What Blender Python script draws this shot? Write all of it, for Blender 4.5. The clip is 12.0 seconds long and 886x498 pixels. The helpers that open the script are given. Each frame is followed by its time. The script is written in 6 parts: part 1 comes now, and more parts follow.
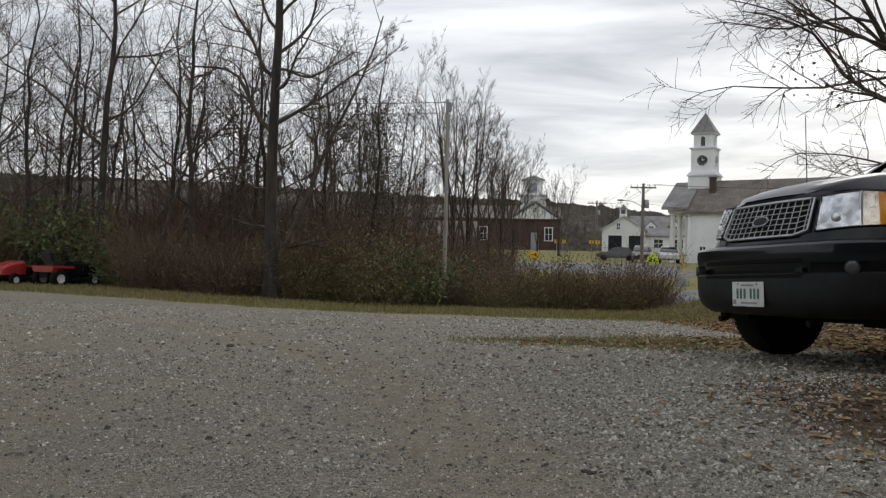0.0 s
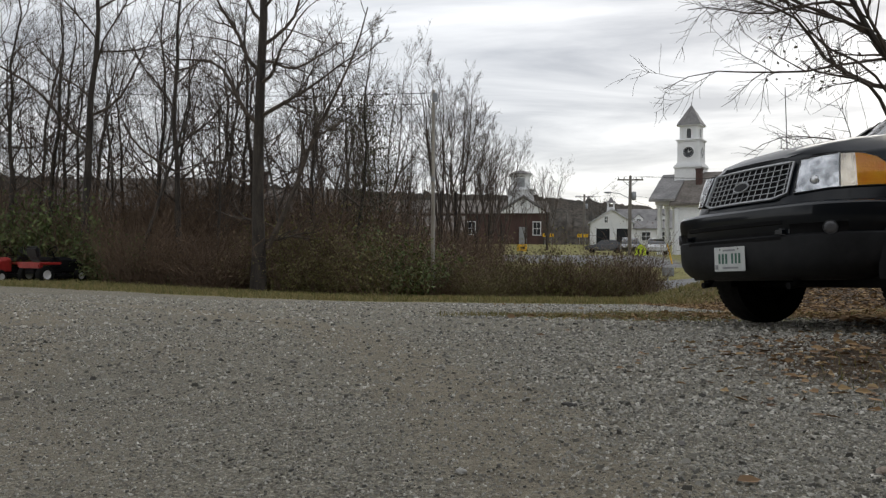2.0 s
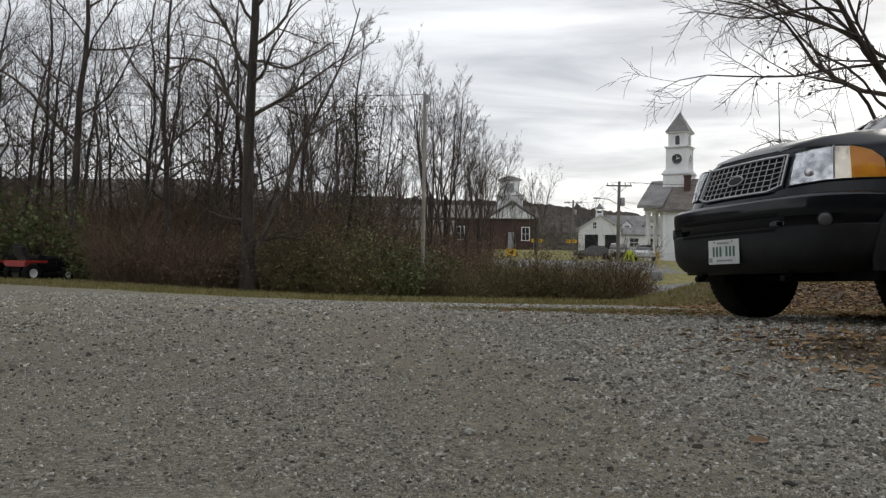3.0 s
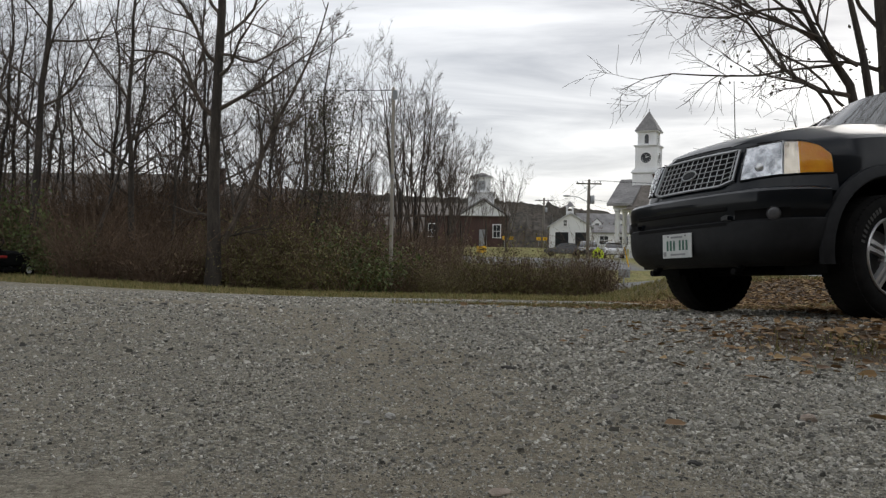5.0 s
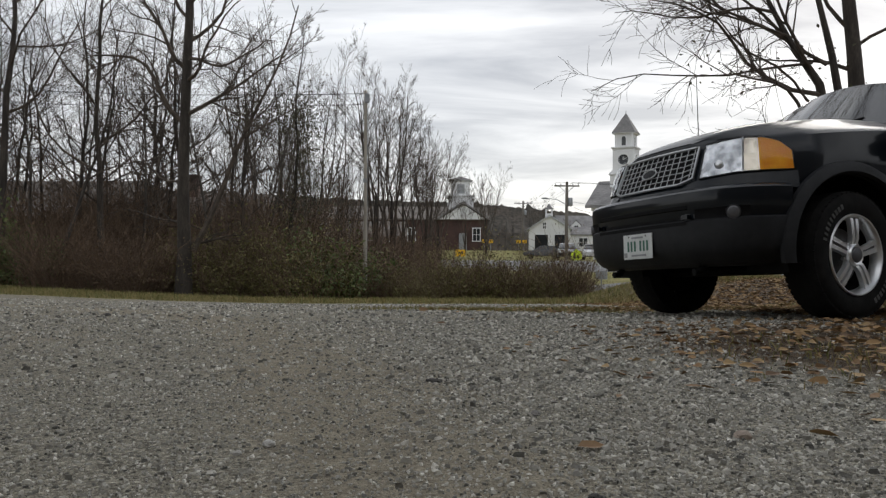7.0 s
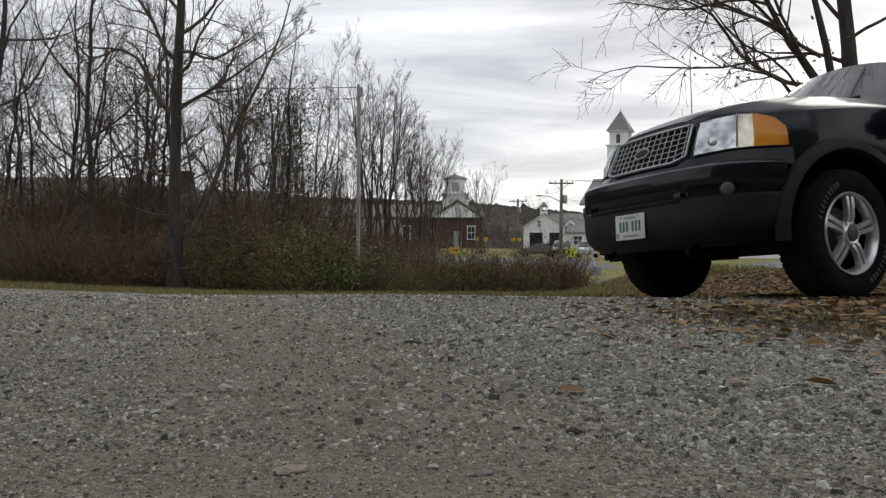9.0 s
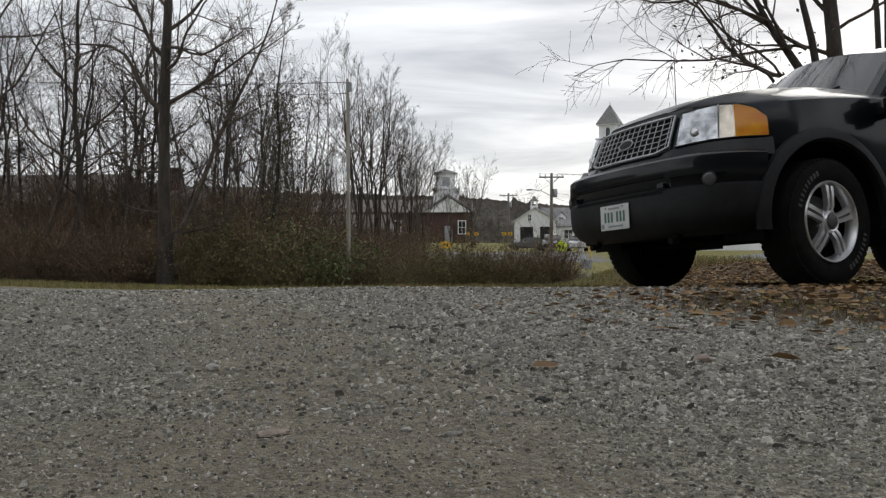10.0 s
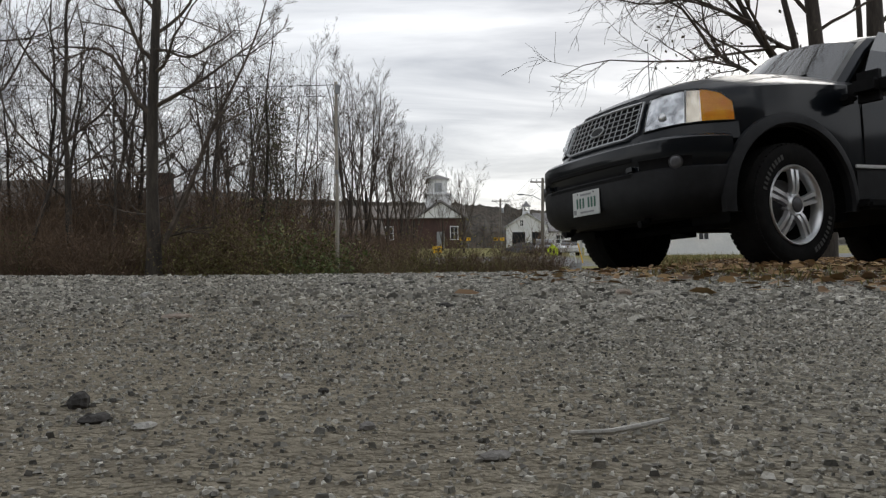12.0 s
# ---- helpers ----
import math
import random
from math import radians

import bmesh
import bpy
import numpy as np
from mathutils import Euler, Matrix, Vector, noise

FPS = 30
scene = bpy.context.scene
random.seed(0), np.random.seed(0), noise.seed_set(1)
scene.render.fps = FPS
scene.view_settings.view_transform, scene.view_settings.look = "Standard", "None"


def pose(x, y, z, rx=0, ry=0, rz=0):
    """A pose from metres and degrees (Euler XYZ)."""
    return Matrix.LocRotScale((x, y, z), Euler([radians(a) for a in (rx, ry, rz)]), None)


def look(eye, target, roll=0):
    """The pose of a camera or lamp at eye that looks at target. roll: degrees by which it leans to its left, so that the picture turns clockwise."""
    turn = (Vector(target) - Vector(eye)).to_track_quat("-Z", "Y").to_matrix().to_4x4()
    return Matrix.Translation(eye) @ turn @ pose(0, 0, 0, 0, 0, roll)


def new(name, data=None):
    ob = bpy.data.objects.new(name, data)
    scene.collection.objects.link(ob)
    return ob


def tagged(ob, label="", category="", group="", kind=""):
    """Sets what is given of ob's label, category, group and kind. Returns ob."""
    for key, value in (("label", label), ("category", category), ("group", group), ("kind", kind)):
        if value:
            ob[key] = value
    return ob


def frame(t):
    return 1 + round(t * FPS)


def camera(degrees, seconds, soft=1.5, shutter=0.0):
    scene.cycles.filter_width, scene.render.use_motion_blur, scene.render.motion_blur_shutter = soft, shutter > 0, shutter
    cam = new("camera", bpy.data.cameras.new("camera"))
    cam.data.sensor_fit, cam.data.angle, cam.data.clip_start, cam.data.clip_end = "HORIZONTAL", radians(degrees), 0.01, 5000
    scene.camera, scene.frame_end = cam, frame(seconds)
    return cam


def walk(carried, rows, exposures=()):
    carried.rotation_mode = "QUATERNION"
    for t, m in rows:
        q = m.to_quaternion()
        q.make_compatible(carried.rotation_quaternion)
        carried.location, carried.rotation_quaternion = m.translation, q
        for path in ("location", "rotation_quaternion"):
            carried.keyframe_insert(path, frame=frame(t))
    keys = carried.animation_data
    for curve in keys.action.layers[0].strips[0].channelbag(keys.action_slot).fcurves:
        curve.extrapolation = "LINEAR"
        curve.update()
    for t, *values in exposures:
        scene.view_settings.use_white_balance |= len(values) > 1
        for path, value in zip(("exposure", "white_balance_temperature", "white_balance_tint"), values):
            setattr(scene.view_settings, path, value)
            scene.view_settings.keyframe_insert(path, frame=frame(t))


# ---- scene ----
cam = camera(60.0, 12.0, soft=1.3)
PATH = [
    (0, (0.28, -1.273, 0.659), (0.171, 0.724, 0.665), 1.1),
    (0.5, (0.306, -1.306, 0.612), (0.207, 0.691, 0.615), 0.6),
    (1, (0.317, -1.309, 0.574), (0.23, 0.689, 0.572), 0.7),
    (1.5, (0.327, -1.305, 0.543), (0.244, 0.693, 0.541), 0.6),
    (2, (0.31, -1.304, 0.481), (0.23, 0.694, 0.479), 0.3),
    (2.5, (0.291, -1.3, 0.405), (0.216, 0.698, 0.415), -0.3),
    (3, (0.266, -1.294, 0.383), (0.216, 0.706, 0.395), 0.8),
    (5, (0.371, -1.286, 0.357), (0.394, 0.714, 0.363), 1.0),
    (5.5, (0.436, -1.231, 0.359), (0.475, 0.769, 0.374), 1.1),
    (6, (0.5, -1.154, 0.351), (0.546, 0.845, 0.366), 0.5),
    (6.5, (0.527, -1.126, 0.35), (0.585, 0.873, 0.364), 0.2),
    (7, (0.55, -1.109, 0.358), (0.622, 0.89, 0.375), 0.2),
    (9, (0.596, -1.008, 0.242), (0.681, 0.99, 0.256), 0.2),
    (9.5, (0.607, -1.032, 0.231), (0.695, 0.966, 0.232), -0.4),
    (10, (0.617, -1.065, 0.22), (0.725, 0.932, 0.221), -0.3),
    (10.5, (0.657, -1.11, 0.219), (0.778, 0.886, 0.235), 0.2),
    (11, (0.707, -1.088, 0.119), (0.829, 0.908, 0.137), -0.1),
    (11.5, (0.724, -1.129, 0.175), (0.848, 0.867, 0.192), 0.1),
    (12, (0.736, -1.135, 0.084), (0.862, 0.861, 0.102), -0.5),
]
walk(cam, [(t, look(eye, aim, roll)) for t, eye, aim, roll in PATH])

# ---- light ----
SUN_AZ, SUN_EL = radians(30), radians(28)
world = bpy.data.worlds.new("world")
scene.world = world
world.use_nodes = True
wn, wl = world.node_tree.nodes, world.node_tree.links
wn.clear()


def wnode(kind, **props):
    n = wn.new(kind)
    for k, v in props.items():
        n.inputs[k].default_value = v
    return n


w_out = wn.new("ShaderNodeOutputWorld")
w_bg = wnode("ShaderNodeBackground", Strength=1.12)
w_sky = wn.new("ShaderNodeTexSky")
w_sky.sky_type, w_sky.sun_disc = "NISHITA", False
w_sky.sun_elevation, w_sky.sun_rotation = SUN_EL, SUN_AZ
w_dim = wn.new("ShaderNodeVectorMath")
w_dim.operation = "SCALE"
w_dim.inputs["Scale"].default_value = 0.1
w_co = wn.new("ShaderNodeTexCoord")
w_sep = wn.new("ShaderNodeSeparateXYZ")
w_up = wn.new("ShaderNodeMath")
w_up.operation = "MAXIMUM"
w_up.inputs[1].default_value = 0.0
w_lift = wn.new("ShaderNodeMath")
w_lift.operation = "ADD"
w_lift.inputs[1].default_value = 0.09
w_div = wn.new("ShaderNodeVectorMath")
w_div.operation = "DIVIDE"
w_map = wn.new("ShaderNodeMapping")
w_map.inputs["Scale"].default_value = (0.42, 0.80, 0.0)
w_map.inputs["Location"].default_value = (0.35, 0.2, 0.0)
w_noise = wnode("ShaderNodeTexNoise", Scale=1.25, Detail=9.0, Roughness=0.56, Distortion=0.5)
w_ramp = wn.new("ShaderNodeValToRGB")
w_ramp.color_ramp.elements[0].position, w_ramp.color_ramp.elements[0].color = 0.38, (0.455, 0.475, 0.515, 1)
w_ramp.color_ramp.elements[1].position, w_ramp.color_ramp.elements[1].color = 0.60, (0.965, 0.975, 0.99, 1)
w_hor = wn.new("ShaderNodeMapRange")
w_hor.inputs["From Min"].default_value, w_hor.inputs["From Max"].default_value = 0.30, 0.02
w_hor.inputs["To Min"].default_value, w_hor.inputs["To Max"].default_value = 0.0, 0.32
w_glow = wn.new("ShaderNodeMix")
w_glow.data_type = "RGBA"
w_mix = wn.new("ShaderNodeMix")
w_mix.data_type = "RGBA"
w_mix.inputs[0].default_value = 0.88
wl.new(w_sky.outputs[0], w_dim.inputs[0])
wl.new(w_co.outputs["Generated"], w_sep.inputs[0])
wl.new(w_sep.outputs["Z"], w_up.inputs[0])
wl.new(w_up.outputs[0], w_lift.inputs[0])
wl.new(w_co.outputs["Generated"], w_div.inputs[0])
wl.new(w_lift.outputs[0], w_div.inputs[1])
wl.new(w_div.outputs[0], w_map.inputs["Vector"])
wl.new(w_map.outputs[0], w_noise.inputs["Vector"])
wl.new(w_noise.outputs[0], w_ramp.inputs[0])
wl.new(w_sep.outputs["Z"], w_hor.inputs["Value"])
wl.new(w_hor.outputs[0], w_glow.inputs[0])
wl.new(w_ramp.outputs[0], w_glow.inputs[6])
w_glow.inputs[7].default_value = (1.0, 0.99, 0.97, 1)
wl.new(w_dim.outputs[0], w_mix.inputs[6])
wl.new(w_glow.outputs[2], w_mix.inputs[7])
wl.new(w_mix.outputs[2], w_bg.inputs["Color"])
wl.new(w_bg.outputs[0], w_out.inputs[0])

sun = new("sun", bpy.data.lights.new("sun", "SUN"))
sun.data.energy, sun.data.angle, sun.data.color = 0.6, radians(25), (1.0, 0.96, 0.9)
sun.matrix_world = look((0, 0, 0), (-math.sin(SUN_AZ) * math.cos(SUN_EL), -math.cos(SUN_AZ) * math.cos(SUN_EL), -math.sin(SUN_EL)))


# ---- materials ----
def mat(name, a, b=None, scale=8.0, rough=0.7, metal=0.0, bump=0.0, bump_scale=None, coat=0.0, rand=None, detail=6.0,
        fine=None, spec=0.5, stretch=None):
    """A surface of two tones in patches, with grain, relief, and a tone that varies from piece to piece."""
    m = bpy.data.materials.new(name)
    m.use_nodes = True
    nt = m.node_tree
    p = nt.nodes["Principled BSDF"]
    p.inputs["Roughness"].default_value = rough
    p.inputs["Metallic"].default_value = metal
    p.inputs["Coat Weight"].default_value = coat
    p.inputs["Coat Roughness"].default_value = 0.09
    p.inputs["Specular IOR Level"].default_value = spec
    b = b or tuple(min(1, c * 1.25 + 0.004) for c in a)
    co = nt.nodes.new("ShaderNodeTexCoord")
    vec = co.outputs["Object"]
    if stretch:
        mp = nt.nodes.new("ShaderNodeMapping")
        mp.inputs["Scale"].default_value = stretch
        nt.links.new(vec, mp.inputs["Vector"])
        vec = mp.outputs[0]
    n1 = nt.nodes.new("ShaderNodeTexNoise")
    n1.inputs["Scale"].default_value, n1.inputs["Detail"].default_value = scale, detail
    nt.links.new(vec, n1.inputs["Vector"])
    ramp = nt.nodes.new("ShaderNodeValToRGB")
    ramp.color_ramp.elements[0].position, ramp.color_ramp.elements[0].color = 0.35, (*a, 1)
    ramp.color_ramp.elements[1].position, ramp.color_ramp.elements[1].color = 0.65, (*b, 1)
    nt.links.new(n1.outputs[0], ramp.inputs[0])
    col = ramp.outputs[0]
    if rand:
        src = nt.nodes.new("ShaderNodeNewGeometry").outputs["Random Per Island"] if rand[0] == "island" else \
            nt.nodes.new("ShaderNodeObjectInfo").outputs["Random"]
        r2 = nt.nodes.new("ShaderNodeValToRGB")
        cols = rand[1]
        while len(r2.color_ramp.elements) < len(cols):
            r2.color_ramp.elements.new(0.5)
        for i, c in enumerate(cols):
            r2.color_ramp.elements[i].position = i / max(1, len(cols) - 1)
            r2.color_ramp.elements[i].color = (*c, 1)
        nt.links.new(src, r2.inputs[0])
        mx = nt.nodes.new("ShaderNodeMix")
        mx.data_type = "RGBA"
        mx.inputs[0].default_value = rand[2]
        nt.links.new(col, mx.inputs[6])
        nt.links.new(r2.outputs[0], mx.inputs[7])
        col = mx.outputs[2]
    if fine:
        n3 = nt.nodes.new("ShaderNodeTexNoise")
        n3.inputs["Scale"].default_value, n3.inputs["Detail"].default_value = fine[0], 3.0
        nt.links.new(vec, n3.inputs["Vector"])
        mr = nt.nodes.new("ShaderNodeMapRange")
        mr.inputs["From Min"].default_value, mr.inputs["From Max"].default_value = 0.3, 0.7
        mr.inputs["To Min"].default_value, mr.inputs["To Max"].default_value = 1 - fine[1], 1 + fine[1]
        nt.links.new(n3.outputs[0], mr.inputs["Value"])
        vm = nt.nodes.new("ShaderNodeVectorMath")
        vm.operation = "SCALE"
        nt.links.new(col, vm.inputs[0])
        nt.links.new(mr.outputs[0], vm.inputs["Scale"])
        col = vm.outputs[0]
    nt.links.new(col, p.inputs["Base Color"])
    if bump:
        n2 = nt.nodes.new("ShaderNodeTexNoise")
        n2.inputs["Scale"].default_value, n2.inputs["Detail"].default_value = bump_scale or scale * 6, 4.0
        nt.links.new(vec, n2.inputs["Vector"])
        bp = nt.nodes.new("ShaderNodeBump")
        bp.inputs["Strength"].default_value, bp.inputs["Distance"].default_value = bump, 0.01
        nt.links.new(n2.outputs[0], bp.inputs["Height"])
        nt.links.new(bp.outputs[0], p.inputs["Normal"])
    return m


def glass(name, tint=(1, 1, 1), rough=0.0):
    m = bpy.data.materials.new(name)
    m.use_nodes = True
    p = m.node_tree.nodes["Principled BSDF"]
    p.inputs["Base Color"].default_value = (*tint, 1)
    p.inputs["Transmission Weight"].default_value = 1.0
    p.inputs["Roughness"].default_value = rough
    p.inputs["IOR"].default_value = 1.45
    return m


M = {}
M["stone"] = mat("gravel_stone", (0.10, 0.10, 0.095), (0.22, 0.22, 0.21), 60, 0.85, bump=0.3, bump_scale=300,
                 rand=("island", [(0.075, 0.073, 0.064), (0.235, 0.225, 0.195), (0.375, 0.356, 0.306), (0.395, 0.386, 0.343), (0.54, 0.513, 0.445), (0.80, 0.775, 0.70)], 0.9))
M["rock"] = mat("rock", (0.12, 0.11, 0.10), (0.25, 0.24, 0.22), 30, 0.85, bump=0.5, bump_scale=120)
M["pale_rock"] = mat("pale_rock", (0.34, 0.33, 0.30), (0.5, 0.485, 0.45), 60, 0.85, bump=0.4, bump_scale=200)
M["tan_rock"] = mat("tan_rock", (0.24, 0.19, 0.15), (0.34, 0.28, 0.225), 60, 0.85, bump=0.4, bump_scale=200)
M["dark_rock"] = mat("dark_rock", (0.03, 0.028, 0.025), (0.07, 0.065, 0.06), 40, 0.9, bump=0.5, bump_scale=120)
M["leaf_dead"] = mat("dead_leaf", (0.16, 0.095, 0.045), (0.26, 0.17, 0.09), 40, 0.75,
                     rand=("island", [(0.09, 0.050, 0.024), (0.19, 0.108, 0.046), (0.31, 0.185, 0.078), (0.46, 0.33, 0.16)], 0.8))
M["grass"] = mat("grass_blades", (0.10, 0.115, 0.03), (0.18, 0.17, 0.06), 3, 0.7,
                 rand=("island", [(0.10, 0.115, 0.03), (0.19, 0.18, 0.05), (0.28, 0.215, 0.085), (0.36, 0.27, 0.13)], 0.75))
M["bark"] = mat("bark", (0.026, 0.021, 0.017), (0.062, 0.051, 0.041), 7, 0.9, bump=0.8, bump_scale=30, stretch=(1, 1, 0.25), fine=(40, 0.25))
M["bark_pale"] = mat("pale_bark", (0.05, 0.043, 0.036), (0.10, 0.088, 0.074), 6, 0.9, bump=0.6, bump_scale=30, stretch=(1, 1, 0.25), fine=(40, 0.25))
M["twig"] = mat("twigs", (0.046, 0.036, 0.028), (0.098, 0.077, 0.060), 5, 0.9, fine=(30, 0.2))
M["stem_tan"] = mat("tan_stems", (0.085, 0.055, 0.036), (0.18, 0.122, 0.08), 4, 0.9, fine=(25, 0.25))
M["vine"] = mat("vine_leaves", (0.035, 0.04, 0.018), (0.07, 0.075, 0.03), 5, 0.7, rand=("island", [(0.035, 0.032, 0.018), (0.065, 0.06, 0.028), (0.10, 0.075, 0.038)], 0.6))
M["brush_brown"] = mat("brown_brush", (0.09, 0.058, 0.034), (0.15, 0.10, 0.058), 3, 0.85,
                       rand=("island", [(0.085, 0.055, 0.034), (0.145, 0.092, 0.055), (0.21, 0.14, 0.08)], 0.7))
M["brush_olive"] = mat("olive_brush", (0.10, 0.088, 0.032), (0.15, 0.125, 0.05), 3, 0.8,
                       rand=("island", [(0.095, 0.085, 0.032), (0.165, 0.155, 0.05), (0.24, 0.21, 0.08)], 0.75))
M["brush_green"] = mat("green_brush", (0.045, 0.065, 0.02), (0.08, 0.10, 0.03), 3, 0.75,
                       rand=("island", [(0.05, 0.07, 0.022), (0.095, 0.13, 0.036), (0.16, 0.185, 0.058)], 0.75))
M["evergreen"] = mat("far_woods", (0.045, 0.042, 0.034), (0.085, 0.07, 0.056), 0.05, 0.95, fine=(0.6, 0.5))
M["wood_pole"] = mat("weathered_pole", (0.28, 0.25, 0.21), (0.42, 0.385, 0.33), 4, 0.85, bump=0.5, bump_scale=30, stretch=(1, 1, 0.15))
M["pole_dark"] = mat("tarred_pole", (0.13, 0.115, 0.10), (0.22, 0.20, 0.17), 4, 0.85, bump=0.4, stretch=(1, 1, 0.15))
M["metal_grey"] = mat("grey_metal", (0.28, 0.29, 0.30), (0.36, 0.37, 0.38), 6, 0.5, 0.6)
M["wire"] = mat("black_wire", (0.02, 0.02, 0.02), (0.035, 0.035, 0.035), 5, 0.6)
M["white_paint"] = mat("white_clapboard_paint", (0.70, 0.71, 0.72), (0.80, 0.80, 0.80), 0.6, 0.65, fine=(7, 0.05))
M["white_trim"] = mat("white_trim_paint", (0.74, 0.75, 0.76), (0.82, 0.82, 0.82), 1.2, 0.55, fine=(9, 0.04))
M["shingle"] = mat("grey_brown_shingle", (0.13, 0.115, 0.10), (0.21, 0.185, 0.165), 0.8, 0.9, bump=0.4, bump_scale=6, fine=(6, 0.25))
M["slate"] = mat("grey_slate", (0.17, 0.165, 0.165), (0.27, 0.26, 0.255), 0.7, 0.75, bump=0.3, bump_scale=5, fine=(5, 0.2))
M["pale_roof"] = mat("pale_metal_roof", (0.42, 0.43, 0.45), (0.52, 0.53, 0.55), 0.5, 0.5, fine=(4, 0.1))
M["brick"] = mat("red_brick", (0.06, 0.036, 0.031), (0.092, 0.052, 0.044), 0.6, 0.9, bump=0.3, bump_scale=8, fine=(8, 0.25))
M["dark_glass"] = mat("dark_window_glass", (0.015, 0.017, 0.02), (0.03, 0.032, 0.036), 0.5, 0.08)
M["weathered"] = mat("weathered_boards", (0.085, 0.07, 0.057), (0.15, 0.125, 0.10), 1.2, 0.9, bump=0.4, stretch=(3, 3, 0.4))
M["asphalt"] = mat("asphalt", (0.16, 0.16, 0.165), (0.22, 0.22, 0.22), 0.6, 0.9, bump=0.3, bump_scale=30, fine=(12, 0.2))
M["sign_yellow"] = mat("yellow_sign", (0.75, 0.42, 0.01), (0.80, 0.46, 0.015), 3, 0.45)
M["sign_lime"] = mat("lime_sign", (0.62, 0.78, 0.02), (0.66, 0.80, 0.03), 3, 0.45)
M["black"] = mat("black_plastic", (0.006, 0.006, 0.0065), (0.010, 0.010, 0.0105), 20, 0.7, spec=0.1)
M["paint_dark"] = mat("dark_green_car_paint", (0.0035, 0.0055, 0.0085), (0.005, 0.0075, 0.011), 3, 0.35, 0.0, coat=0.55, fine=(400, 0.25), spec=0.08)
M["cladding"] = mat("grey_textured_plastic", (0.013, 0.0135, 0.015), (0.020, 0.021, 0.023), 9, 0.55, spec=0.2, bump=0.15, bump_scale=600, fine=(30, 0.12))
M["tyre"] = mat("tyre_rubber", (0.007, 0.007, 0.007), (0.013, 0.0125, 0.012), 12, 0.9, spec=0.15, bump=0.2, bump_scale=90)
M["tyre_letter"] = mat("pale_tyre_lettering", (0.06, 0.06, 0.058), (0.09, 0.09, 0.087), 30, 0.8)
M["chrome"] = mat("bright_alloy", (0.70, 0.71, 0.72), (0.80, 0.81, 0.82), 20, 0.3, 0.75)
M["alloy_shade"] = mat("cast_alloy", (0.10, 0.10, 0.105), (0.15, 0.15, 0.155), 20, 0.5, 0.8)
M["grille_metal"] = mat("satin_grille", (0.36, 0.37, 0.38), (0.46, 0.47, 0.48), 20, 0.35, 0.7)
M["lens"] = glass("clear_lamp_lens", (0.97, 0.98, 1.0), 0.02)
M["amber"] = mat("amber_lens", (0.90, 0.32, 0.0), (1.0, 0.50, 0.012), 12, 0.3, bump=0.35, bump_scale=60, spec=0.3)
M["reflector"] = mat("lamp_reflector", (0.26, 0.27, 0.28), (0.80, 0.81, 0.82), 12, 0.09, 1.0, bump=0.8, bump_scale=18)
M["marker"] = mat("marker_reflector", (0.40, 0.35, 0.28), (0.66, 0.60, 0.50), 12, 0.15, 1.0, bump=0.3, bump_scale=24)
M["plate_white"] = mat("plate_paint", (0.55, 0.57, 0.56), (0.66, 0.68, 0.67), 12, 0.5)
M["plate_green"] = mat("plate_green", (0.05, 0.14, 0.10), (0.06, 0.16, 0.12), 12, 0.5)
M["tint"] = mat("tinted_car_glass", (0.006, 0.008, 0.009), (0.009, 0.011, 0.012), 1, 0.03, spec=0.5, coat=0.8)
M["red"] = mat("red_mower_paint", (0.34, 0.02, 0.018), (0.46, 0.035, 0.03), 8, 0.4, coat=0.4)
M["seat_black"] = mat("black_vinyl", (0.014, 0.014, 0.015), (0.026, 0.026, 0.027), 12, 0.5)
M["car_white"] = mat("white_car_paint", (0.6, 0.6, 0.61), (0.66, 0.66, 0.67), 2, 0.3, coat=0.8)
M["car_black"] = mat("black_car_paint", (0.012, 0.013, 0.015), (0.02, 0.021, 0.023), 2, 0.3, coat=0.8)
M["lamp_light"] = mat("milky_lens", (0.55, 0.55, 0.53), (0.6, 0.6, 0.58), 5, 0.3)


